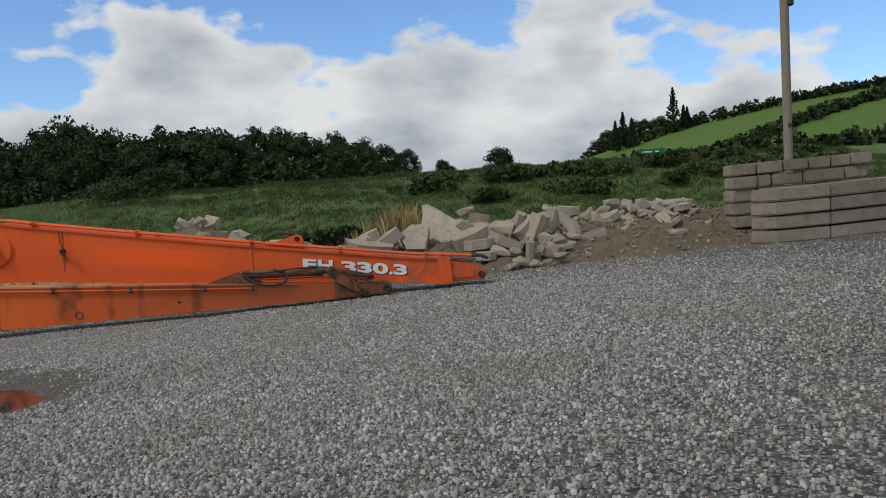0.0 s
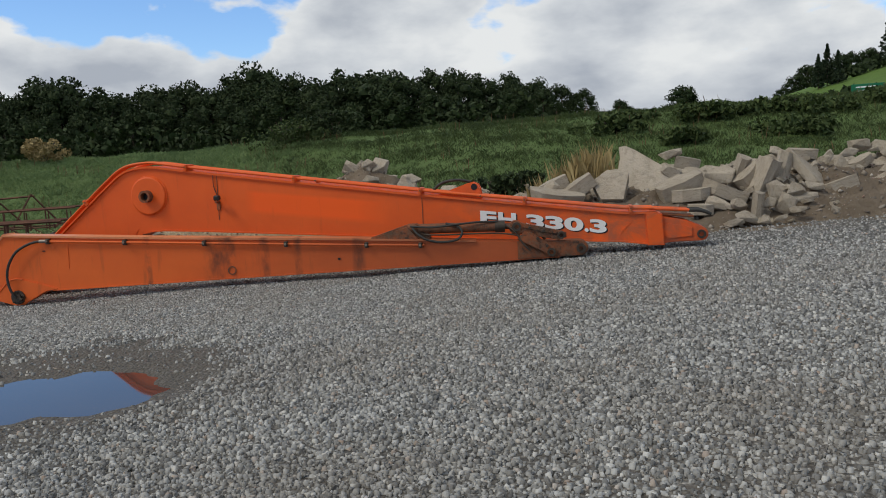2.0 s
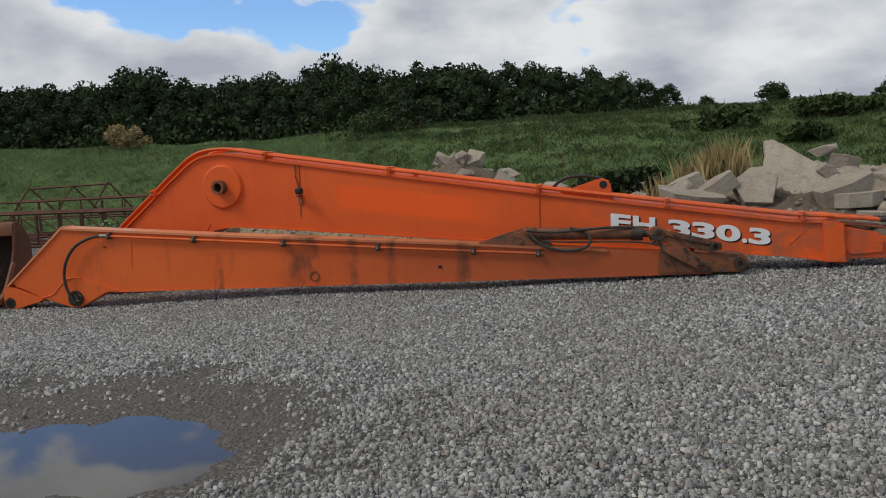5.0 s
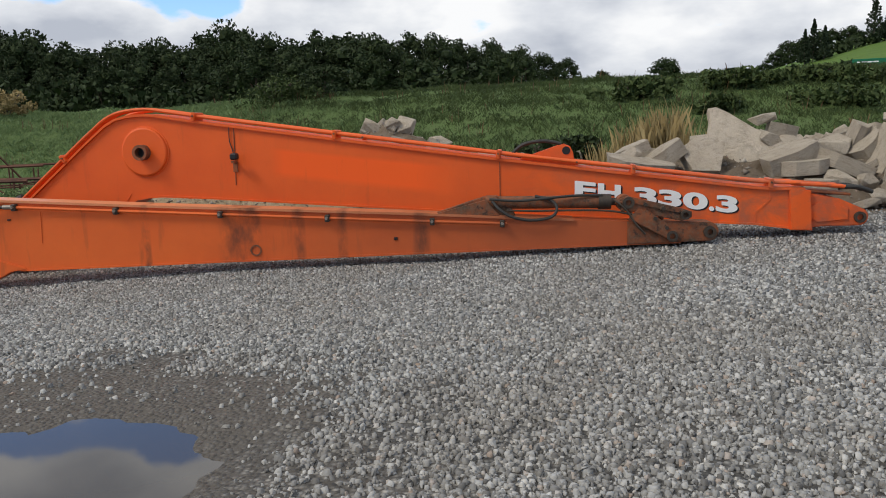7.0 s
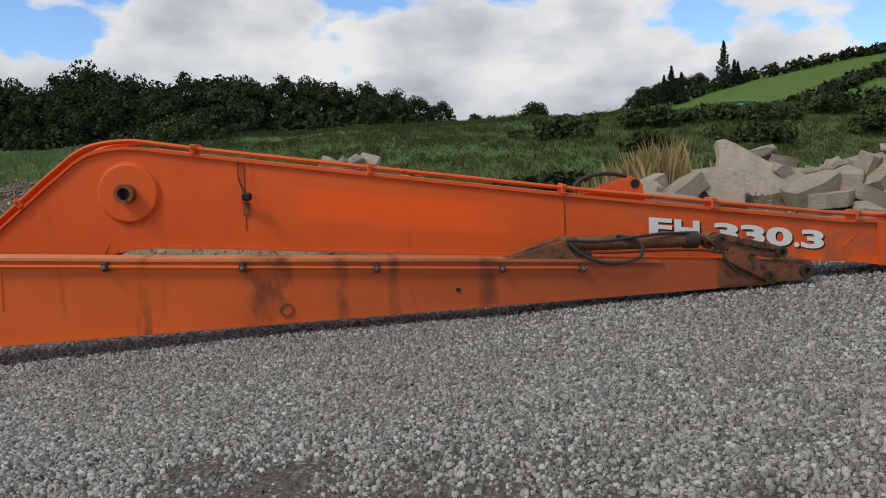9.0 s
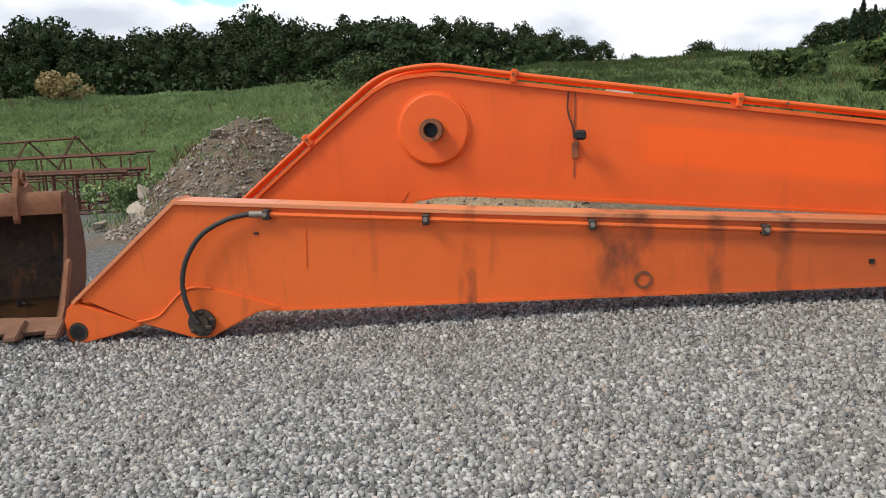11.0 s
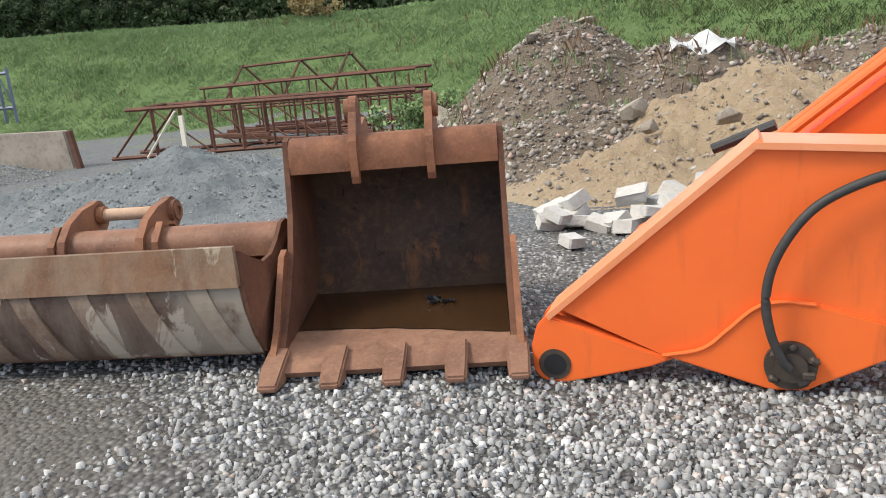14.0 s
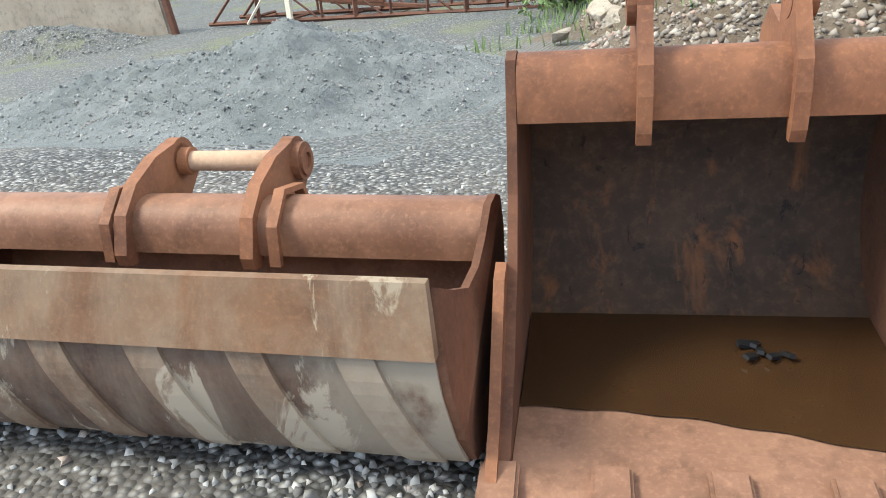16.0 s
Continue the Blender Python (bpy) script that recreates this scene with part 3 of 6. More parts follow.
    smooth(part("bucket_cylinder", tube([(4.02, 0.10, 0.775), (5.28, 0.10, 0.765)], 0.068, 18), ORANGE_DIRTY, t, "grimy hydraulic cylinder"))
    smooth(part("cylinder_rod", tube([(5.28, 0.10, 0.765), (5.48, 0.10, 0.755)], 0.04, 14), GREASE, t))
    part("rod_eye", ring(5.43, 0.02, 0.18, 0.752, 0.085, 0.045), ORANGE_DIRTY, t)
    part("link", prism([(5.36, 0.80), (5.40, 0.69), (6.00, 0.565), (6.10, 0.60), (6.10, 0.66), (5.98, 0.70), (5.45, 0.83)], -0.05, 0.0, 0.008), ORANGE_DIRTY, t)
    part("link", prism([(5.45, 0.60), (5.55, 0.70), (5.65, 0.68), (5.96, 0.46), (5.93, 0.38), (5.86, 0.38)], -0.085, -0.052, 0.008), ORANGE_DIRTY, t)
    part("link_pin", ring(5.895, -0.115, 0.0, 0.415, 0.055, 0.03), GREASE, t)
    part("link_pin", ring(6.03, -0.09, 0.06, 0.63, 0.05, 0.028), GREASE, t)
    part("link_pin", ring(5.45, -0.08, 0.02, 0.765, 0.06, 0.03), GREASE, t)
    # rod gland, bolts, grease pipes and ribs on the dirty links
    smooth(part("gland", tube([(5.16, 0.10, 0.766), (5.29, 0.10, 0.765)], 0.08, 18), GREASE, t))
    smooth(part("cylinder_cap", tube([(3.98, 0.10, 0.775), (4.10, 0.10, 0.775)], 0.078, 18), ORANGE_DIRTY, t))
    smooth(part("grease_pipe", tube(curve_pts([(4.2, 0.0, 0.70), (4.5, -0.01, 0.69), (4.9, -0.01, 0.69), (5.25, -0.02, 0.68), (5.5, -0.05, 0.64)], 5), 0.011, 7), GREASE, t))
    smooth(part("grease_pipe", tube(curve_pts([(5.30, -0.02, 0.80), (5.42, -0.07, 0.70), (5.52, -0.09, 0.55), (5.62, -0.09, 0.44)], 5), 0.011, 7), GREASE, t))
    for x, z in ((5.62, 0.745), (5.80, 0.70), (5.72, 0.60), (5.84, 0.50)):
        part("link_bolt", ring(x, -0.10, -0.04, z, 0.022, 0, 6), GREASE, t)
    part("link_rib", prism([(5.50, 0.775), (5.98, 0.665), (5.98, 0.645), (5.50, 0.755)], -0.066, -0.05, 0.004), ORANGE_DIRTY, t)
    for k in range(16):
        a_ = random.Random(200 + k)
        x = a_.uniform(5.35, 6.15)
        part("mud_clod", box(x, a_.uniform(-0.06, 0.08), 0.80 - 0.22 * (x - 5.35) + a_.uniform(-0.10, 0.0), a_.uniform(0.03, 0.08), 0.05, a_.uniform(0.02, 0.045), Euler((a_.uniform(0, 1), a_.uniform(0, 1), 0)).to_matrix(), 0.008), ORANGE_DIRTY, t)
    hs = [(4.05, 0.0, 0.80), (4.12, -0.05, 0.72), (4.25, -0.07, 0.64), (4.45, -0.07, 0.60), (4.66, -0.06, 0.63), (4.72, -0.04, 0.72), (4.66, 0.0, 0.80), (4.5, 0.04, 0.84)]
    smooth(part("cylinder_hose", tube(curve_pts(hs, 6), 0.016, 8), RUBBER, t))
    hs = [(4.02, 0.0, 0.82), (4.3, -0.02, 0.80), (4.55, -0.02, 0.815), (4.9, 0.02, 0.84), (5.2, 0.06, 0.835)]
    smooth(part("cylinder_hose", tube(curve_pts(hs, 6), 0.014, 8), RUBBER, t))
    return t


build_stick()


# ---- excavator boom ----
def boom_top(u):
    return np.interp(u, [-2.35, -1.51, -0.774, -0.482, -0.35, -0.204, 0.0, 0.155, 0.615, 2.28, 4.15, 5.6, 6.86, 7.4], [0.14, 0.85, 1.454, 1.68, 1.75, 1.785, 1.80, 1.786, 1.712, 1.475, 1.215, 1.03, 0.87, 0.845])


def build_boom():
    W = 0.44
    t = thing("excavator_boom", pose(0, 0.83, 0, 0, 0, -4.6), "long bent orange steel excavator boom resting on the gravel", "excavator boom")
    top = [(u, float(boom_top(u))) for u in (-1.51, -1.1, -0.774, -0.60, -0.482, -0.35, -0.204, 0.0, 0.155, 0.615, 2.28, 4.15, 5.6, 6.86, 7.30)]
    low = [(7.32, 0.425), (6.85, 0.478), (4.226, 0.608), (2.08, 0.738), (0.844, 0.815), (0.2, 0.846), (0.0, 0.84), (-0.12, 0.815), (-0.25, 0.76), (-0.9, 0.42), (-1.75, 0.02), (-2.0, -0.05), (-2.2, 0.0), (-2.25, 0.16)]
    part("side_body", prism(top + low, 0.0, W), ORANGE, t)
    us = [-2.3, -1.51, -1.1, -0.774, -0.60, -0.482, -0.35, -0.204, 0.0, 0.155, 0.615, 2.28, 4.15, 5.6, 6.86, 7.35]
    tp = [(u, float(boom_top(u)) + 0.012) for u in us]
    part("top_flange", prism(tp + [(u, z - 0.03) for u, z in tp[::-1]], -0.03, W + 0.03), ORANGE, t)
    bp = [(-0.12, 0.825), (0.0, 0.85), (0.2, 0.857), (0.844, 0.826), (2.08, 0.75), (4.226, 0.62), (6.85, 0.492), (7.3, 0.437)]
    part("bottom_flange", prism(bp + [(u, z - 0.022) for u, z in bp[::-1]], -0.02, W + 0.02), ORANGE, t)
    # main pivot
    bm = bmesh.new()
    loops = [[bm.verts.new((q * math.cos(math.tau * k / 56), y, 1.372 + q * math.sin(math.tau * k / 56))) for k in range(56)] for q, y in ((0.300, 0.0), (0.296, -0.010), (0.284, -0.012), (0.276, -0.034), (0.262, -0.040))]
    for a, b in zip(loops, loops[1:]):
        for k in range(56):
            bm.faces.new((a[k], a[(k + 1) % 56], b[(k + 1) % 56], b[k]))
    bm.faces.new(loops[-1])
    part("pivot_plate", bm, ORANGE, t, "round raised reinforcing plate with a weld bead")
    h = part("pivot_boss", ring(-0.005, -0.14, -0.01, 1.366, 0.09, 0.058, 28), ORANGE_DIRTY, t, "dark open pivot bush")
    part("bore", ring(-0.005, -0.05, -0.02, 1.366, 0.0585, 0, 20), BLACK, h)
    part("weld_arc", prism(arc(-0.52, 1.02, 0.33, -95, -25, 8) + arc(-0.52, 1.02, 0.318, -25, -95, 8), -0.006, 0.0), ORANGE, t)
    part("weld_line", box(1.095, -0.004, 1.30, 0.008, 0.01, 0.66, Euler((0, radians(1), 0)).to_matrix()), ORANGE_DIRTY, t)
    part("weld_line", box(4.15, -0.003, 0.90, 0.008, 0.008, 0.56), ORANGE_DIRTY, t)
    # work lamp on a bracket
    lm = part("work_lamp", box(1.14, -0.13, 1.302, 0.085, 0.09, 0.075, bevel=0.016), BLACK, t, "small black work lamp on a bracket")
    part("lamp_bracket", box(1.105, -0.05, 1.24, 0.03, 0.12, 0.03), ORANGE_DIRTY, lm)
    part("lamp_plate", box(1.10, -0.012, 1.18, 0.055, 0.022, 0.12, bevel=0.004), ORANGE_DIRTY, lm)
    part("lamp_cable", tube(curve_pts([(1.09, -0.02, 1.27), (1.08, -0.015, 1.36), (1.045, -0.012, 1.48), (1.05, -0.02, 1.63)], 5), 0.006, 6), RUBBER, lm)
    # pipes along the top edge
    run = [-2.05, -1.51, -1.1, -0.774, -0.60, -0.482, -0.35, -0.204, 0.0, 0.155, 0.615, 1.4, 2.28, 3.2, 4.15, 5.0, 5.6, 6.3, 6.9, 7.3]
    for off, y in ((0.062, -0.012), (0.062, 0.05), (0.062, 0.11), (0.055, 0.33), (0.055, 0.40)):
        pts = []
        for u in run:
            du = 0.02
            s = (float(boom_top(u + du)) - float(boom_top(u - du))) / (2 * du)
            n = Vector((-s, 0, 1)).normalized()
            pts.append(Vector((u, y, float(boom_top(u)))) + n * off)
        smooth(part("boom_pipe", tube(curve_pts(pts, 3), 0.019, 8), ORANGE, t))
    for u in (-1.0, 0.63, 2.29, 2.62, 4.13, 4.98, 5.58, 7.0):
        s = (float(boom_top(u + 0.02)) - float(boom_top(u - 0.02))) / 0.04
        a = math.atan(s)
        z = float(boom_top(u))
        big = u not in (2.62, 4.98)
        c = part("pipe_clamp", box(u - 0.05 * math.sin(a), 0.06, z + 0.05 * math.cos(a), 0.045, 0.24 if big else 0.10, 0.10 if big else 0.05, Euler((0, -a, 0)).to_matrix(), 0.006), ORANGE, t)
        part("clamp_bolt", ring(u - 0.05 * math.sin(a), -0.075, -0.05, z + 0.06 * math.cos(a), 0.012, 0, 6), ORANGE_DIRTY, c)
    # lug for the stick cylinder on the upper edge
    part("cylinder_lug", prism([(4.35, 1.20), (4.78, 1.345), (4.85, 1.36), (4.92, 1.33), (4.95, 1.27), (4.98, 1.10)], 0.15, 0.20, 0.006), ORANGE, t)
    part("cylinder_lug", prism([(4.35, 1.20), (4.78, 1.345), (4.85, 1.36), (4.92, 1.33), (4.95, 1.27), (4.98, 1.10)], 0.30, 0.35, 0.006), ORANGE, t)
    part("lug_bore", ring(4.875, 0.143, 0.207, 1.29, 0.045, 0, 18), BLACK, t)
    hs = [(4.25, 0.26, 1.24), (4.4, 0.24, 1.36), (4.62, 0.24, 1.395), (4.82, 0.26, 1.36)]
    smooth(part("lug_hose", tube(curve_pts(hs, 6), 0.02, 8), RUBBER, t))
    # foot with a stub pipe and lug
    smooth(part("foot_pipe", tube(curve_pts([(-2.38, 0.05, 0.24), (-2.28, 0.04, 0.33), (-2.12, 0.03, 0.43), (-1.95, 0.03, 0.60), (-1.8, 0.03, 0.74)], 4), 0.045, 10), ORANGE, t))
    part("foot_lug", ring(-2.33, 0.0, 0.10, 0.27, 0.075, 0.03), ORANGE, t)
    smooth(part("foot_hose", tube(curve_pts([(-2.0, 0.10, 0.74), (-1.85, 0.10, 0.80), (-1.7, 0.09, 0.86)], 4), 0.028, 8), RUBBER, t))
    # end collar and pin fork
    part("end_collar", prism([(7.19, 0.86), (7.41, 0.83), (7.44, 0.41), (7.22, 0.415)], -0.035, W + 0.035, 0.01), ORANGE, t)
    part("weld_step", prism([(6.86, 0.50), (6.875, 0.50), (6.875, 0.60), (7.02, 0.74), (7.02, 0.85), (7.005, 0.85), (7.005, 0.745), (6.86, 0.61)], -0.006, 0.0), ORANGE, t)
    fork = [(7.40, 0.80), (7.72, 0.735)] + arc(7.915, 0.545, 0.092, 60, -90, 8) + [(7.55, 0.445), (7.40, 0.43)]
    for y0, y1 in ((0.02, 0.14), (W - 0.14, W - 0.02)):
        fk = part("pin_fork", prism(fork, y0, y1, 0.012), ORANGE, t)
        part("fork_ridge", prism([(7.42, 0.66), (7.5, 0.70), (7.8, 0.64), (7.8, 0.52), (7.5, 0.49), (7.42, 0.54)], y0 - 0.018, y0, 0.006), ORANGE, fk)
    part("fork_pin", ring(7.915, -0.02, W + 0.02, 0.545, 0.058, 0.034), GREASE, t, "worn bright pin eye")
    for y in (0.03, 0.09, 0.15, 0.34):
        smooth(part("loose_pipe_end", tube(curve_pts([(7.25, y, 0.90), (7.5, y, 0.885), (7.78, y + 0.02, 0.86)], 4), 0.02, 8), ORANGE, t))
        smooth(part("hose_end", tube(curve_pts([(7.76, y + 0.02, 0.86), (7.92, y + 0.03, 0.85), (8.05, y + 0.05, 0.80)], 4), 0.022, 8), RUBBER, t))
    part("nose_tray", box(7.62, 0.22, 0.80, 0.42, 0.36, 0.03, Euler((0, radians(6), 0)).to_matrix(), 0.01), ORANGE_DIRTY, t)
    # model lettering
    widths = (("F", 4.965, 0.225), ("H", 5.215, 0.245), ("3", 5.595, 0.245), ("3", 5.855, 0.245), ("0", 6.115, 0.255), (".", 6.385, 0.055), ("3", 6.455, 0.225))
    def letter(ch, x0, wide, mat, off, y):
        cu = bpy.data.curves.new("letter", "FONT")
        cu.body, cu.size, cu.extrude, cu.offset = ch, 0.245, 0.001, 0.010
        tmp = bpy.data.objects.new("letter", cu)
        scene.collection.objects.link(tmp)
        bpy.context.view_layer.update()
        me = bpy.data.meshes.new_from_object(tmp.evaluated_get(bpy.context.evaluated_depsgraph_get()))
        bpy.data.objects.remove(tmp)
        xs = [v.co.x for v in me.vertices]
        zs_ = [v.co.y for v in me.vertices]
        lo, hi, zl, zh = min(xs), max(xs), min(zs_), max(zs_)
        tall = 0.05 if ch == "." else 0.182
        for v in me.vertices:
            x = x0 + wide * (v.co.x - lo) / (hi - lo)
            v.co = Vector((x + off, y + v.co.z, 0.785 - 0.113 * (x - 4.965) - off * 0.8 + tall * (v.co.y - zl) / (zh - zl)))
        me.materials.append(mat)
        ob = new("letter" if mat is WHITE else "letter_shadow", me)
        ob.parent = t
        tagged(ob, "white painted letter" if mat is WHITE else "black drop shadow of a letter")
    for ch, x0, wide in widths:
        letter(ch, x0, wide, BLACK, 0.017, -0.003)
        letter(ch, x0, wide, WHITE, 0.0, -0.008)
    return t


build_boom()


# ---- buckets ----
def sheet(profile, x0, x1, th, bm=None, nx=1):
    """A curved plate: a profile of (y, z) drawn along x, with a thickness to its left side."""
    bm = bm or bmesh.new()
    n = len(profile)
    outer, inner = [], []
    for i, (y, z) in enumerate(profile):
        a, b = profile[max(i - 1, 0)], profile[min(i + 1, n - 1)]
        d = Vector((b[0] - a[0], b[1] - a[1])).normalized()
        outer.append((y, z))
        inner.append((y - d.y * th, z + d.x * th))
    loop = outer + inner[::-1]
    a = [bm.verts.new((x0, y, z)) for y, z in loop]
    b = [bm.verts.new((x1, y, z)) for y, z in loop]
    m = len(loop)
    for i in range(m):
        bm.faces.new((a[i], a[(i + 1) % m], b[(i + 1) % m], b[i]))
    for i in range(n - 1):
        j = m - 1 - i
        bm.faces.new((a[i], a[j], a[j - 1], a[i + 1]))
        bm.faces.new((b[i], b[i + 1], b[j - 1], b[j]))
    return bm


def yz_plate(outline, x0, x1, bm=None):
    bm = bm or bmesh.new()
    a = [bm.verts.new((x0, y, z)) for y, z in outline]
    b = [bm.verts.new((x1, y, z)) for y, z in outline]
    bm.faces.new(a), bm.faces.new(b[::-1])
    n = len(a)
    for i in range(n):
        bm.faces.new((a[i], b[i], b[(i + 1) % n], a[(i + 1) % n]))
    return bm


def x_ring(x0, x1, y, z, r_out, r_in, seg=24, bm=None):
    bm = bm or bmesh.new()
    def circle(x, r):
        return [bm.verts.new((x, y + r * math.cos(math.tau * k / seg), z + r * math.sin(math.tau * k / seg))) for k in range(seg)]
    o0, o1 = circle(x0, r_out), circle(x1, r_out)
    if r_in:
        i0, i1 = circle(x0, r_in), circle(x1, r_in)
        pairs = ((o0, o1), (o1, i1), (i1, i0), (i0, o0))
    else:
        pairs = ((o0, o1),)
        bm.faces.new(o0), bm.faces.new(o1[::-1])
    for a, b in pairs:
        for k in range(seg):
            bm.faces.new((a[k], a[(k + 1) % seg], b[(k + 1) % seg], b[k]))
    return bm


def build_digging_bucket():
    t = thing("digging_bucket", pose(-3.28, -0.31, -0.03, 0, 0, 16.3), "rusty toothed steel digging bucket standing open on gravel", "bucket")
    hw = 0.53
    shell = [(0.34, 0.035), (0.50, 0.03), (0.80, 0.03), (1.02, 0.08), (1.19, 0.22), (1.27, 0.42), (1.26, 0.62), (1.17, 0.80), (1.02, 0.925)]
    pts = [(p.x, p.y) for p in curve_pts([(y, z, 0) for y, z in shell], 3)]
    smooth(part("shell", sheet(pts, -hw, hw, 0.03), RUST_SHADED_INNER, t, "rusty curved bucket shell, darkened for the shade inside"))
    side = [(0.19, 0.05), (0.45, 0.02), (0.80, 0.02), (1.02, 0.07), (1.20, 0.21), (1.285, 0.42), (1.275, 0.62), (1.185, 0.81), (1.03, 0.95), (0.86, 1.01), (0.80, 0.995), (0.765, 0.83), (0.72, 0.64), (0.62, 0.44), (0.46, 0.26), (0.32, 0.14)]
    for s in (-1, 1):
        part("side_plate", yz_plate(side, s * hw, s * (hw + 0.028)), RUST_SHADED_SIDE, t)
        cut = [(0.08, 0.02), (0.26, 0.02), (0.66, 0.44), (0.62, 0.48), (0.55, 0.46), (0.30, 0.17)]
        part("side_cutter", yz_plate(cut, s * (hw + 0.028), s * (hw + 0.058)), RUST, t)
    # box section along the upper rim
    beam = [(0.772, 0.826), (0.768, 0.87), (0.772, 0.92), (0.785, 0.965), (0.81, 0.993), (0.85, 1.004), (0.90, 0.997), (1.03, 0.94), (1.02, 0.88), (0.84, 0.815)]
    smooth(part("rim_beam", yz_plate(beam, -hw + 0.002, hw - 0.002), RUST, t), 35)
    lip = [(0.10, 0.035), (0.22, 0.066), (0.34, 0.079), (0.56, 0.078), (0.60, 0.045), (0.12, 0.005)]
    part("cutting_lip", yz_plate(lip, -hw + 0.002, hw - 0.002), RUST_PALE, t, "worn rusty cutting lip")
    for k in range(5):
        x = -0.555 + 0.2775 * k
        bm = bmesh.new()
        a = [(x - 0.05, 0.26, 0.10), (x + 0.05, 0.26, 0.10), (x + 0.05, 0.26, 0.03), (x - 0.05, 0.26, 0.03)]
        m_ = [(x - 0.052, 0.10, 0.075), (x + 0.052, 0.10, 0.075), (x + 0.052, 0.10, -0.015), (x - 0.052, 0.10, -0.015)]
        b = [(x - 0.045, -0.03, 0.03), (x + 0.045, -0.03, 0.03), (x + 0.045, -0.03, 0.0), (x - 0.045, -0.03, 0.0)]
        rs = [[bm.verts.new(v) for v in q] for q in (a, m_, b)]
        for p, q in zip(rs, rs[1:]):
            for i in range(4):
                bm.faces.new((p[i], p[(i + 1) % 4], q[(i + 1) % 4], q[i]))
        bm.faces.new(rs[0]), bm.faces.new(rs[2][::-1])
        bmesh.ops.recalc_face_normals(bm, faces=bm.faces[:])
        bmesh.ops.bevel(bm, geom=bm.edges[:], offset=0.009, segments=2, affect="EDGES")
        part("tooth", bm, RUST_PALE, t, "blunt worn tooth with dried cement" if k == 1 else "")
    ear = [(0.735, 0.80), (0.748, 0.765), (0.775, 0.765), (0.83, 0.95), (1.00, 0.93), (1.24, 0.70), (1.30, 0.72), (1.22, 0.98), (1.12, 1.06), (0.98, 1.03)] + [(0.91 + 0.075 * math.cos(radians(a)), 1.115 + 0.075 * math.sin(radians(a))) for a in range(20, 200, 20)] + [(0.775, 1.03), (0.742, 0.98), (0.730, 0.90)]
    for x in (-0.192, 0.192):
        e = part("ear", yz_plate(ear, x - 0.02, x + 0.02), RUST, t, "rusty mounting ear with pin eye")
        part("ear_bush", x_ring(x - 0.045 if x < 0 else x - 0.022, x + 0.022 if x < 0 else x + 0.045, 0.91, 1.115, 0.062, 0.036), RUST, e)
    # shallow water with a wandering front edge on the worn floor
    bm = bmesh.new()
    rows = []
    for k in range(45):
        x = -hw + 0.004 + (2 * hw - 0.008) * k / 44
        u = k / 44
        y = 0.50 - 0.15 * float(sstep(0.30, 1.0, u)) + 0.008 * math.sin(9 * u + 1) + 0.005 * math.sin(31 * u)
        rows.append((bm.verts.new((x, y, 0.0845)), bm.verts.new((x, 0.62, 0.0855)), bm.verts.new((x, 1.08, 0.112))))
    for a, b in zip(rows, rows[1:]):
        bm.faces.new((a[0], b[0], b[1], a[1])), bm.faces.new((a[1], b[1], b[2], a[2]))
    smooth(part("water", bm, BROWNWATER, t, "shallow rusty water in the bucket floor"))
    rr = random.Random(8)
    for k in range(7):
        part("leaf_litter", box(0.17 + rr.uniform(-0.07, 0.07), 0.80 + rr.uniform(-0.04, 0.04), 0.108, 0.05, 0.02, 0.012, Euler((0.2, 0.3, rr.uniform(0, 3))).to_matrix()), BLACK, t, "dark wet leaf litter")
    return t


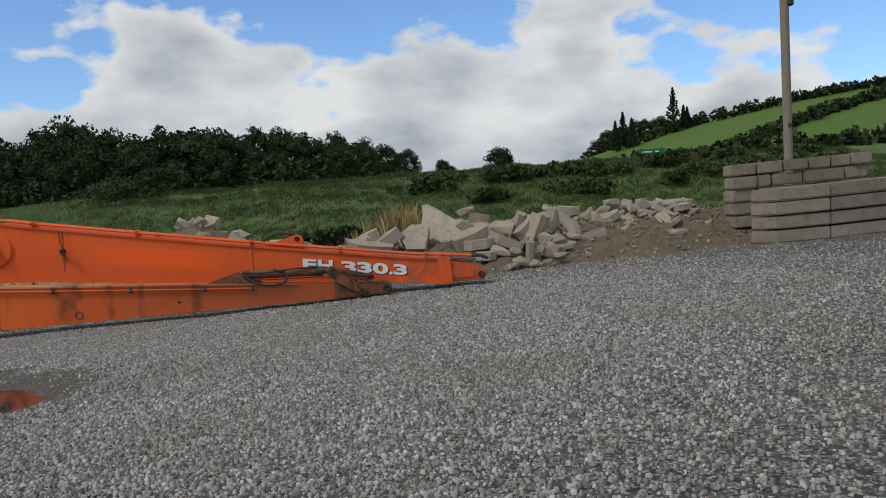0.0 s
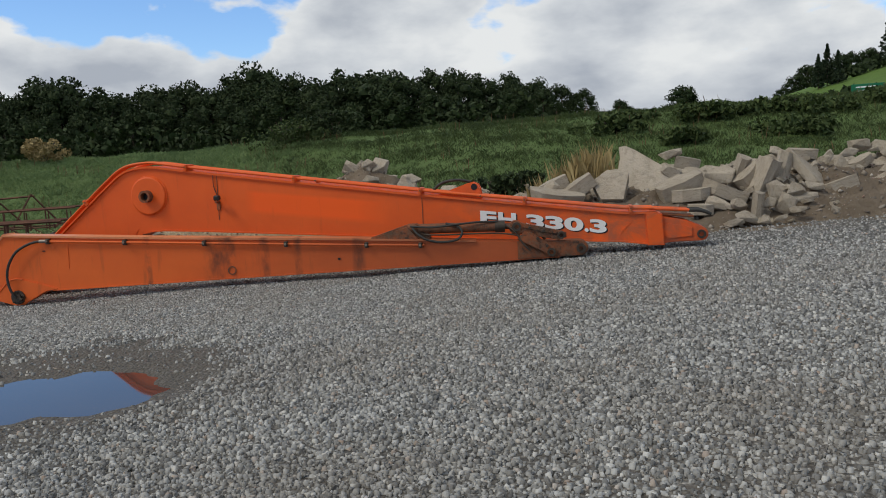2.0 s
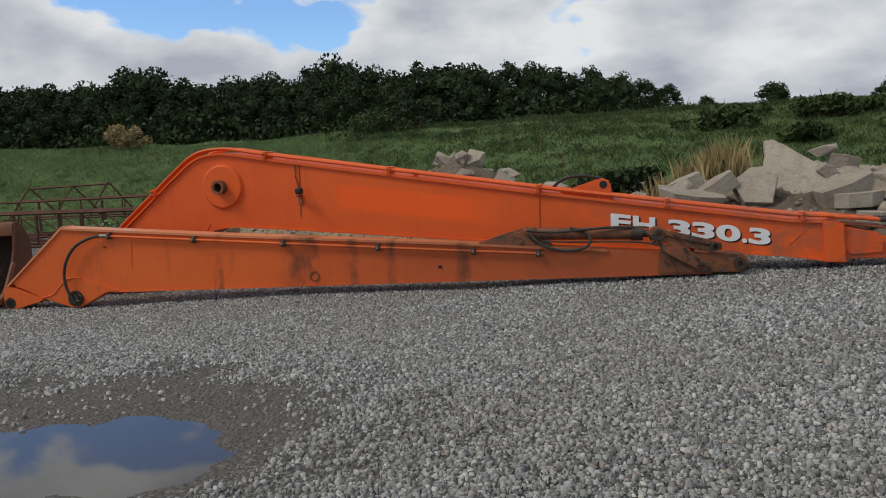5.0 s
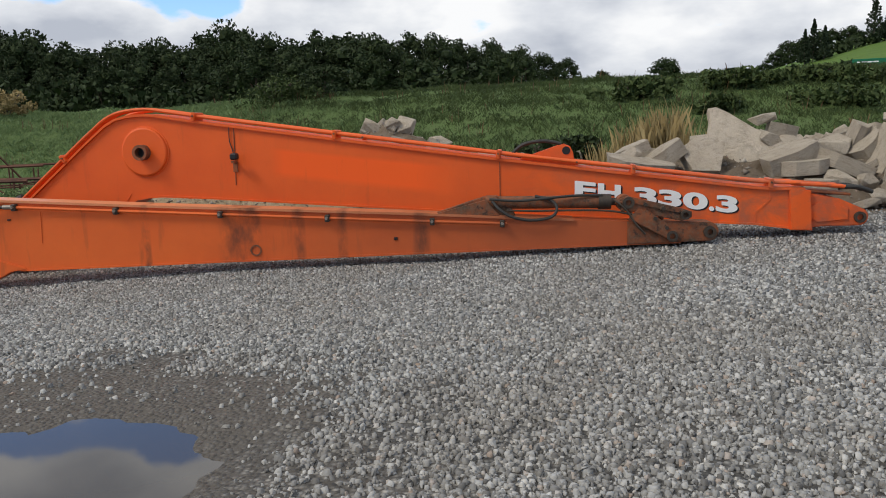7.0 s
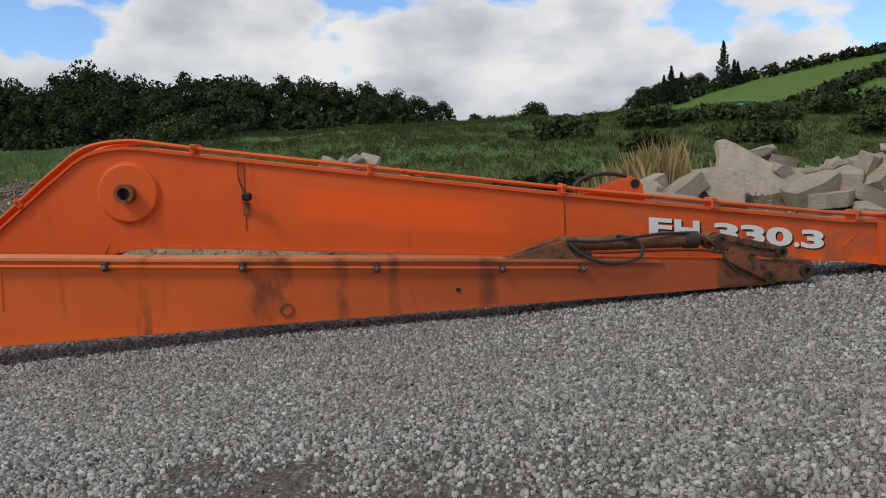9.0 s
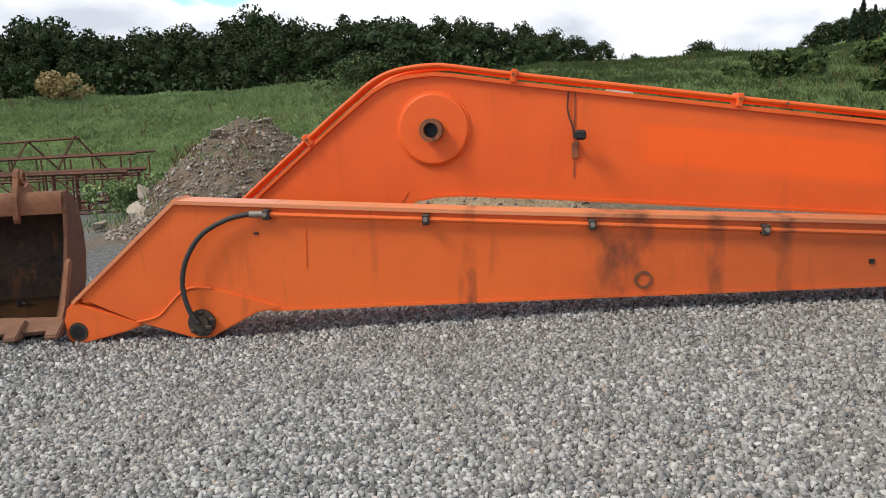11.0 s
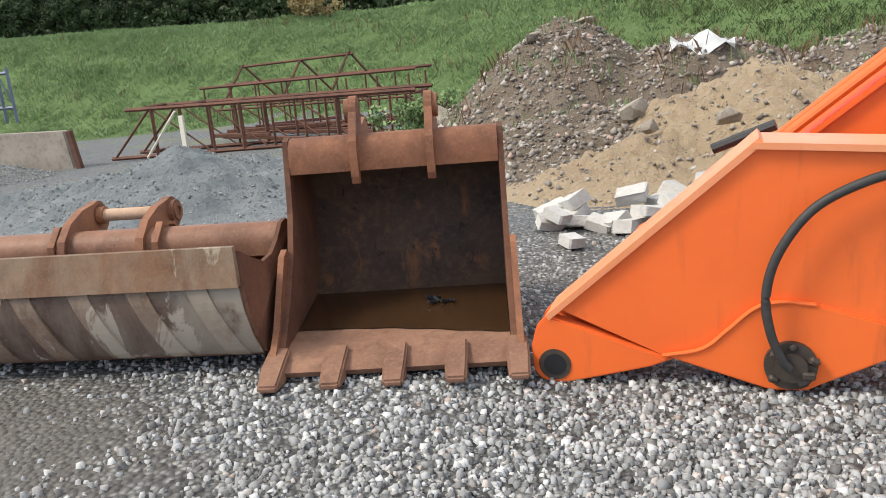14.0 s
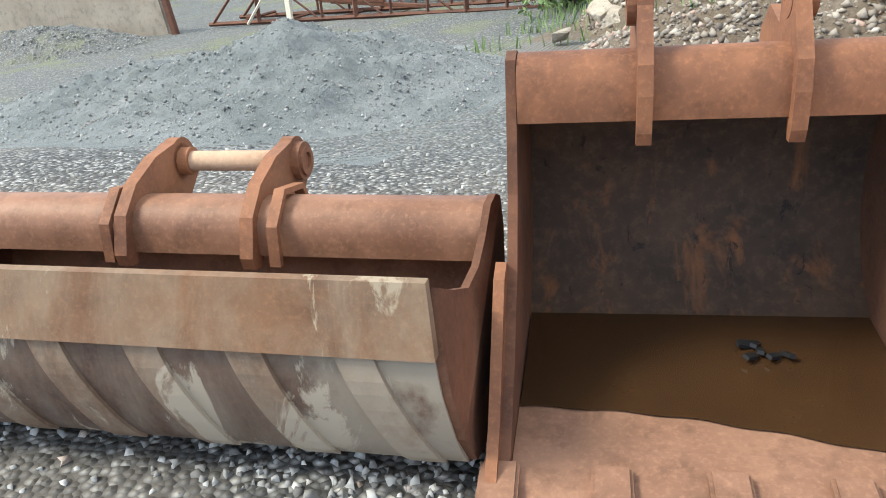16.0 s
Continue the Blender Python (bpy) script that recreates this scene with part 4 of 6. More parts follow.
def build_ditching_bucket():
    t = thing("ditching_bucket", pose(-4.89, -0.456, -0.025, 0, 0, 13.3), "wide rusty steel ditching bucket caked with dry mud", "bucket")
    hw = 0.875

    def slant(bm):
        for v in bm.verts:
            if abs(v.co.x) > 0.5:
                v.co.x += math.copysign(max(0.0, 0.58 - v.co.z) * 0.15 * max(0.0, 1 - max(0.0, v.co.y) / 0.5) + 0.05 * min(1.0, max(0.0, v.co.y) / 0.6), v.co.x)
        return bm
    prof = [(0.0, 0.58), (-0.055, 0.43), (-0.07, 0.32), (-0.05, 0.18), (0.0, 0.075), (0.12, 0.025), (0.30, 0.02), (0.48, 0.06), (0.63, 0.16), (0.715, 0.30), (0.72, 0.44), (0.665, 0.55), (0.56, 0.575), (0.49, 0.52), (0.475, 0.42)]
    pts = [(p.x, p.y) for p in curve_pts([(y, z, 0) for y, z in prof], 3)]
    smooth(part("shell", slant(sheet(pts[:13], -hw, hw, 0.022)), RUST_SHELL, t, "curved bucket front caked with grey mud"))
    smooth(part("rolled_back", slant(sheet(pts[12:], -hw, hw, 0.02)), RUST_ROLL, t, "smooth rusty rolled back of the bucket"))
    edge = [(-0.025, 0.60), (0.004, 0.60), (-0.045, 0.425), (-0.085, 0.425)]
    part("cutting_edge", slant(yz_plate(edge, -hw - 0.005, hw + 0.01)), RUST_EDGE, t, "rusty cutting edge strip")
    side = [(0.005, 0.575), (-0.05, 0.42), (-0.065, 0.32), (-0.045, 0.18), (0.005, 0.08), (0.12, 0.03), (0.30, 0.025), (0.48, 0.065), (0.62, 0.165), (0.705, 0.30), (0.715, 0.44), (0.68, 0.55), (0.60, 0.585), (0.54, 0.575), (0.45, 0.50), (0.36, 0.46), (0.24, 0.455), (0.12, 0.51)]
    for s in (-1, 1):
        part("side_plate", slant(yz_plate(side, s * hw, s * (hw + 0.022))), RUST_SHADED_SIDE, t)
    for k in range(6):
        x = -0.80 + 0.29 * k
        rib = [(p[0] - 0.012, p[1]) for p in pts[3:13]]
        bm = sheet(rib, 0, 0.10, 0.014)
        for v in bm.verts:
            v.co.x += x + (0.42 - v.co.z) * 0.42
        part("wear_strip", bm, RUST_MUD, t)
    for x in (-0.25, 0.19):
        ear = [(0.425, 0.43), (0.435, 0.39), (0.47, 0.38), (0.52, 0.42), (0.62, 0.46), (0.74, 0.42), (0.86, 0.47), (0.945, 0.54)] + [(0.86 + 0.085 * math.cos(radians(a)), 0.605 + 0.085 * math.sin(radians(a))) for a in range(-20, 125, 17)] + [(0.70, 0.672), (0.56, 0.625), (0.47, 0.55)]
        e = part("ear", yz_plate(ear, x - 0.022, x + 0.022), RUST, t, "rusty mounting ear with round boss")
        part("ear_bush", x_ring(x - 0.055 if x < 0 else x - 0.022, x + 0.05 if x > 0 else x + 0.022, 0.86, 0.605, 0.066, 0.0), RUST, e)
        part("boss_ring", x_ring(x + 0.022, x + 0.060, 0.86, 0.605, 0.05, 0.03), RUST, e)
    for x in (-0.30, 0.28):
        part("saddle_strap", sheet([(0.452, 0.40), (0.465, 0.52), (0.55, 0.597), (0.68, 0.57), (0.745, 0.44)], x - 0.018, x + 0.018, 0.02), RUST, t)
    smooth(part("mount_pin", tube([(-0.25, 0.86, 0.605), (0.19, 0.86, 0.605)], 0.036, 16), WORNPIN, t, "worn rusty mounting pin"))
    return t


WORNPIN = make_rust("worn_pin_steel", (0.30, 0.17, 0.10), (0.44, 0.30, 0.20))
_k = Mat("rusty_water", 0.12, 0, 0.5)
BROWNWATER = _k.done(_k.mix(_k.noise(2.0, 5), (0.016, 0.008, 0.005), (0.06, 0.03, 0.012)))
build_digging_bucket()
build_ditching_bucket()


# ---- puddle ----
def build_puddle(px, py, rx, ry, level, seed):
    bm = bmesh.new()
    n = 72
    vs = []
    for i in range(n):
        a = math.tau * i / n
        r = 1.25
        vs.append(bm.verts.new((px + rx * r * math.cos(a), py + ry * r * math.sin(a), level)))
    bm.faces.new(vs)
    return tagged(part("puddle", bm, WATER), "shallow still puddle on the gravel reflecting sky", "puddle")


for k_, (px_, py_, rx_, ry_, lv_) in enumerate(PUDDLES):
    build_puddle(px_, py_, rx_ * 0.93, ry_ * 0.93, lv_, 0.6 + k_)


# ---- concrete block wall and lamp pole ----
def build_block_wall():
    """A bay of interlocking concrete blocks: a tall back wall and a lower faceted wall in front of it."""
    t = thing("block_wall", pose(13.9, 1.55, land_z(13.9, 1.55) - 0.02), "stacked weathered concrete lego-type blocks retaining wall", "block wall")
    r = random.Random(14)
    H = 0.272

    def block(plan, k, label=""):
        """One block: its plan drawn up over course k, each course rising with the yard."""
        bm = bmesh.new()
        dx, dy = r.uniform(-0.012, 0.012), r.uniform(-0.02, 0.02)
        low = [bm.verts.new((x + dx, y + dy, k * H + 0.014 + SLOPE * x)) for x, y in plan]
        top = [bm.verts.new((x + dx, y + dy, (k + 1) * H - 0.020 + SLOPE * x)) for x, y in plan]
        bm.faces.new(low[::-1]), bm.faces.new(top)
        n = len(plan)
        for i in range(n):
            bm.faces.new((low[i], low[(i + 1) % n], top[(i + 1) % n], top[i]))
        bmesh.ops.recalc_face_normals(bm, faces=bm.faces[:])
        bmesh.ops.bevel(bm, geom=bm.edges[:], offset=0.022, segments=2, affect="EDGES")
        part("block", bm, BLOCK, t, label)
    front = [(-0.26, 0.52), (0.02, 0.0), (1.0, -0.18), (2.22, -0.14), (3.5, 0.12)]
    inner = [(0.34, 0.66), (0.42, 0.5), (1.04, 0.42), (2.18, 0.46), (3.36, 0.72)]
    for k in range(4):
        block([front[0], front[1], front[2], inner[2], inner[1], inner[0]], k, "pale block with a bevelled corner")
        for i in (2, 3):
            block([front[i], front[i + 1], inner[i + 1], inner[i]], k)
    c, q = math.cos(radians(-6)), math.sin(radians(-6))
    for k in range(6):
        d = 0.0
        lens = (0.52, 0.56, 0.50, 0.50, 0.44, 0.42) if k % 2 else (0.50, 0.32, 0.66, 0.86, 0.52)
        if k < 4:
            lens = (0.52, 1.2, 1.2)
        for n_, L in enumerate(lens):
            out = 0.05 if (n_ + k) % 3 == 1 else 0.0
            plan = [(d + 0.012, -out), (d + L - 0.012, -out), (d + L - 0.012, 0.58), (d + 0.012, 0.58)]
            block([(-0.16 + c * x - q * y, 1.42 + q * x + c * y) for x, y in plan], k)
            d += L
    return t


build_block_wall()


def build_pole():
    z = land_z(17.6, 7.5)
    t = thing("lamp_pole", pose(17.63, 7.5, z), "tall weathered grey wooden lamp pole", "pole")
    smooth(part("pole", tube([(0, 0, -0.3), (0, 0, 3), (0, 0, 6.9)], 0.115, 14), POLEWOOD, t))
    part("floodlight", box(0.12, -0.05, 5.83, 0.16, 0.22, 0.22, bevel=0.03), GREASE, t, "grey floodlight")
    part("bracket", box(0, -0.12, 2.55, 0.09, 0.05, 0.12, bevel=0.01), GREASE, t)
    return t


_k = Mat("weathered_pole_wood", 0.85)
POLEWOOD = _k.done(_k.mix(_k.noise(5, 7, 0.6, (6, 6, 0.4)), (0.16, 0.13, 0.10), (0.32, 0.28, 0.23)))
build_pole()


# ---- trees ----
def leaf_cloud(centres, radii, per, size, seed):
    """Many small two-triangle leaves clumped round centres. Returns verts and faces."""
    r = np.random.RandomState(seed)
    cs = np.repeat(np.asarray(centres), per, 0)
    rr = np.repeat(np.asarray(radii), per)[:, None]
    v = r.normal(size=cs.shape)
    v /= np.linalg.norm(v, axis=1)[:, None]
    p = cs + v * rr * (r.uniform(0.45, 1.0, (len(cs), 1)) ** 0.6) * np.array([1, 1, 0.8])
    n = len(p)
    a = r.normal(size=(n, 3)); a /= np.linalg.norm(a, axis=1)[:, None]
    b = np.cross(a, r.normal(size=(n, 3))); b /= np.linalg.norm(b, axis=1)[:, None]
    s = size * r.uniform(0.6, 1.4, (n, 1))
    q = np.stack([p - a * s, p + b * s * 0.55, p + a * s, p - b * s * 0.55], 1).reshape(-1, 3)
    return q, np.arange(4 * n).reshape(-1, 4)


def make_tree(name, h, w, seed, label, leaf=LEAF, size=0.33, per=4, clumps=1250):
    """A broadleaf tree: a crown of several lobes, each a shell of small leaf clumps."""
    r = random.Random(seed)
    t = thing(name, pose(0, 0, 0), label, "tree")
    bm = tube([(0, 0, -0.6), (0.1, 0, h * 0.3), (0, 0.1, h * 0.75)], h * 0.018, 7)
    lobes = []
    for k in range(15):
        u = k / 14
        a = 2.4 * k + r.uniform(-0.5, 0.5)
        wide = w * 0.5 * math.sqrt(max(0.04, 1 - ((u - 0.42) / 0.64) ** 2))
        d = wide * r.uniform(0.45, 0.78)
        lobes.append((d * math.cos(a), d * math.sin(a), h * (0.14 + 0.70 * u), w * r.uniform(0.15, 0.22)))
    for x, y, z, q in lobes[3:11:2]:
        tube([(0, 0, z * 0.55), (x * 0.5, y * 0.5, z * 0.82), (x, y, z)], h * 0.007, 5, bm)
    part("trunk", bm, BARK, t)
    cs, rs = [], []
    for k in range(clumps):
        x, y, z, q = lobes[k % len(lobes)]
        v = Vector((r.gauss(0, 1), r.gauss(0, 1), r.gauss(0.25, 1))).normalized() * q * r.uniform(0.7, 1.18)
        cs.append((x + v.x, y + v.y, min(h * 0.985, z + v.z * 0.85)))
        rs.append(w * r.uniform(0.02, 0.05))
    q, f_ = leaf_cloud(cs, rs, per, size, seed)
    verts, faces = q.tolist(), f_.tolist()
    # dense inner twigs and leaves of every lobe, as a ragged kernel
    for x, y, z, rad in lobes:
        bm = bmesh.new()
        bmesh.ops.create_icosphere(bm, subdivisions=1, radius=rad * 0.70)
        n0 = len(verts)
        for v in bm.verts:
            v.co *= r.uniform(0.75, 1.1)
            verts.append((x + v.co.x, y + v.co.y, min(h * 0.93, z + v.co.z * 0.85)))
        faces += [[n0 + v.index for v in f.verts] for f in bm.faces]
        bm.free()
    raw("crown", verts, faces, leaf, t)
    return t


def build_woods():
    """The wood on the far side of the bank, then single trees along the ridge of the hill."""
    kinds = [make_tree("broadleaf_tree", 16, 13.0, 10 + k, "dense dark green broadleaf tree at the edge of a wood") for k in range(5)]
    r = random.Random(4)
    placed = []

    def tree_at(x, y, top, wide=1.0):
        z = land_z(x, y) - 0.3
        s = (top - z) / 15.6
        if len(placed) < len(kinds):
            c = kinds[len(placed)]
            c.matrix_world = pose(x, y, z, 0, 0, r.uniform(0, 360)) @ Matrix.Diagonal((s * wide, s * wide, s, 1))
        else:
            c = copy_thing(kinds[len(placed) % len(kinds)], pose(x, y, z, 0, 0, r.uniform(0, 360)))
            c.scale = (s * wide, s * wide, s)
        placed.append(c)
    # height of the tree tops by bearing, in degrees
    bearing = [-60, -37.4, -35.6, -33.2, -31, -29.5, -27.4, -26.2, -22.5, -19.9, -18.9, -17.2, -16.2, -14.4, -12.3, -9.6, -5.6, -3.2, -1.3, 0, 2.2, 4.3]
    rise = [4.9, 4.75, 4.6, 5.2, 6.0, 5.3, 4.95, 5.4, 5.35, 5.3, 6.35, 6.4, 5.7, 5.65, 5.95, 6.0, 5.65, 5.6, 5.05, 5.3, 4.6, 4.05]
    for d, low, high, gap, last in ((143, 0.58, 0.84, 6.4, 16.5), (151, 0.86, 1.0, 5.8, 17.5), (158, 0.96, 1.07, 5.4, 18.5)):
        x = -215.0 + 0.1 * d
        while x < last:
            y = -9 + d + r.uniform(-2.5, 2.5)
            b = math.degrees(math.atan2(x - 5, y + 9))
            top = 1.7 + math.tan(radians(0.2 + float(np.interp(b, bearing, rise)))) * math.hypot(x - 5, y + 9)
            g = land_z(x, y)
            tree_at(x, y, g + (top - g) * r.uniform(low, high), r.uniform(0.8, 1.1))
            x += gap * r.uniform(0.75, 1.25)
    for x, y, top, wide in ((39.4, 161, 13.7, 1.25), (41.2, 163, 12.6, 1.2), (27.0, 163, 11.7, 1.1), (28.6, 165, 10.6, 1.2),
                            (71.5, 200, 14.4, 1.5), (74.5, 199, 17.5, 1.2), (77.5, 200, 19.8, 1.1), (81.4, 200, 20.6, 1.0), (85.4, 200, 22.2, 1.0),
                            (88.5, 201, 22.4, 1.1), (92.0, 200, 22.9, 1.1), (94.0, 201, 22.3, 1.1), (100.1, 200, 23.2, 1.1), (103.0, 201, 22.0, 1.2)):
        tree_at(x, y, top, wide)


build_woods()


# ---- heaps of soil, sand and stone dust ----
def mound_height(x, y, bumps, seed, rough=0.05):
    x, y = np.asarray(x, float), np.asarray(y, float)
    h = np.zeros_like(x)
    for cx, cy, rx, ry, top, p in bumps:
        d = np.sqrt(((x - cx) / rx) ** 2 + ((y - cy) / ry) ** 2)
        h = np.maximum(h, top * np.clip(1 - d ** p, -0.5, 1))
    n = soft_noise(x, y, 0.9, seed) * rough + soft_noise(x, y, 0.33, seed + 1) * rough * 0.5 + soft_noise(x, y, 0.16, seed + 2) * rough * 0.35 + soft_noise(x, y, 0.09, seed + 3) * rough * 0.2
    return h + n * np.clip(h * 4, 0, 1)


def build_mound(name, bumps, material, label, seed, rough=0.05, step=0.06):
    x0, x1 = min(b[0] - b[2] * 1.1 for b in bumps), max(b[0] + b[2] * 1.1 for b in bumps)
    y0, y1 = min(b[1] - b[3] * 1.1 for b in bumps), max(b[1] + b[3] * 1.1 for b in bumps)
    gx, gy = np.meshgrid(np.arange(x0, x1, step), np.arange(y0, y1, step))
    h = mound_height(gx, gy, bumps, seed, rough)
    gz = land(gx, gy) + np.maximum(h, -0.12)
    nx = gx.shape[1]
    keep = h > -0.10
    faces = []
    for j in range(gx.shape[0] - 1):
        for i in range(nx - 1):
            if keep[j, i] and keep[j, i + 1] and keep[j + 1, i + 1] and keep[j + 1, i]:
                faces.append((j * nx + i, j * nx + i + 1, (j + 1) * nx + i + 1, (j + 1) * nx + i))
    used = sorted({v for f_ in faces for v in f_})
    remap = {v: k for k, v in enumerate(used)}
    pts = np.stack([gx.ravel(), gy.ravel(), gz.ravel()], 1)[used].tolist()
    ob = raw(name, pts, [tuple(remap[v] for v in f_) for f_ in faces], material, smooth=True)
    return tagged(ob, label, "heap", kind="stuff")


RUBBLE = [(7.6, 4.6, 2.9, 2.9, 0.66, 2), (10.4, 4.9, 3.2, 2.9, 0.74, 2.2), (13.0, 5.2, 3.0, 2.9, 0.72, 2.2), (11.8, 3.4, 1.9, 1.5, 0.42, 2)]
BACKPILE = [(2.0, 7.4, 1.9, 1.6, 1.45, 1.6), (4.4, 6.6, 2.4, 1.6, 0.62, 2)]
SPOIL = [(-4.3, 9.3, 2.2, 2.5, 1.62, 1.5), (-2.4, 9.2, 2.4, 2.2, 1.15, 1.8), (0.2, 8.6, 2.6, 2.0, 1.05, 1.8), (-3.6, 6.9, 2.2, 1.9, 0.5, 1.6)]
SANDS = [(-1.5, 6.4, 2.0, 1.75, 0.82, 1.8), (-2.75, 4.6, 1.25, 1.05, 0.34, 1.7), (-1.6, 4.3, 1.0, 0.8, 0.34, 1.8), (0.3, 5.4, 1.5, 1.1, 0.4, 1.8)]
GREYS = [(-8.25, 4.8, 2.3, 2.3, 0.72, 1.0), (-8.85, 4.45, 1.2, 1.1, 0.56, 1.7), (-9.9, 4.6, 2.2, 1.9, 0.36, 1.5)]
DARKS = [(-16.9, 8.6, 2.6, 1.4, 0.42, 1.6)]
build_mound("rubble_mound", RUBBLE, SOIL, "low stony soil mound under broken concrete", 21, 0.07)
build_mound("soil_pile", BACKPILE, SOIL, "pile of stony soil behind the boom", 24, 0.07)
build_mound("spoil_heap", SPOIL, SOIL, "large brown spoil heap of soil and stones", 27, 0.05)
build_mound("sand_heap", SANDS, SAND, "pale yellowish sandy soil heap", 31, 0.09)
build_mound("stone_dust_heap", GREYS, DUST, "grey stone dust heap on the yard", 34, 0.06)
build_mound("dark_gravel_heap", DARKS, GRAVEL, "low dark gravel heap by the barrier", 37, 0.04)


# ---- stones: pools of angular chunk meshes ----
def chunk_mesh(name, material, r, slab=1.0, points=19):
    """An angular broken lump about 1 across; slab below 1 flattens it."""
    bm = bmesh.new()
    for k in range(points):
        p = Vector((r.uniform(-1, 1), r.uniform(-1, 1), r.uniform(-1, 1)))
        m = max(abs(p.x), abs(p.y), abs(p.z))
        p = p / m * r.uniform(0.82, 1.0) * 0.5
        bm.verts.new((p.x, p.y, p.z * slab))
    bmesh.ops.convex_hull(bm, input=bm.verts[:])
    loose = [v for v in bm.verts if not v.link_faces]
    bmesh.ops.delete(bm, geom=loose, context="VERTS")
    bmesh.ops.dissolve_limit(bm, angle_limit=radians(9), verts=bm.verts[:], edges=bm.edges[:])
    bmesh.ops.bevel(bm, geom=bm.edges[:], offset=0.018, segments=1, affect="EDGES")
    bmesh.ops.recalc_face_normals(bm, faces=bm.faces[:])
    me = bpy.data.meshes.new(name)
    bm.to_mesh(me)
    bm.free()
    me.materials.append(material)
    return me


def slab_mesh(name, material, r):
    """A broken flat slab with ragged ends, unit size in each axis."""
    bm = bmesh.new()
    n = r.randint(5, 7)
    out = []
    for k in range(n):
        a = math.tau * (k + r.uniform(-0.22, 0.22)) / n + 0.5
        s = 0.5 / max(abs(math.cos(a)), abs(math.sin(a))) * r.uniform(0.84, 1.0)
        out.append((s * math.cos(a), s * math.sin(a)))
    top = [bm.verts.new((x, y, 0.5 + r.uniform(-0.04, 0.04))) for x, y in out]
    low = [bm.verts.new((x * r.uniform(0.9, 1.02), y * r.uniform(0.9, 1.02), -0.5)) for x, y in out]
    bm.faces.new(top), bm.faces.new(low[::-1])
    for k in range(n):
        bm.faces.new((top[k], low[k], low[(k + 1) % n], top[(k + 1) % n]))
    bmesh.ops.recalc_face_normals(bm, faces=bm.faces[:])
    bmesh.ops.bevel(bm, geom=bm.edges[:], offset=0.012, segments=1, affect="EDGES")
    me = bpy.data.meshes.new(name)
    bm.to_mesh(me)
    bm.free()
    me.materials.append(material)
    return me


_r = random.Random(77)
CHUNKS = [chunk_mesh("concrete_chunk", CONCRETE, _r, _r.uniform(0.6, 1.0)) for k in range(9)]
SLABS = [slab_mesh("concrete_slab", CONCRETE, _r) for k in range(6)]


def place(name, me, x, y, z, size, rot, label, category, group):
    ob = new(name, me)
    ob.matrix_world = Matrix.LocRotScale((x, y, z), Euler([radians(a) for a in rot]), size)
    return tagged(ob, label, category, group)


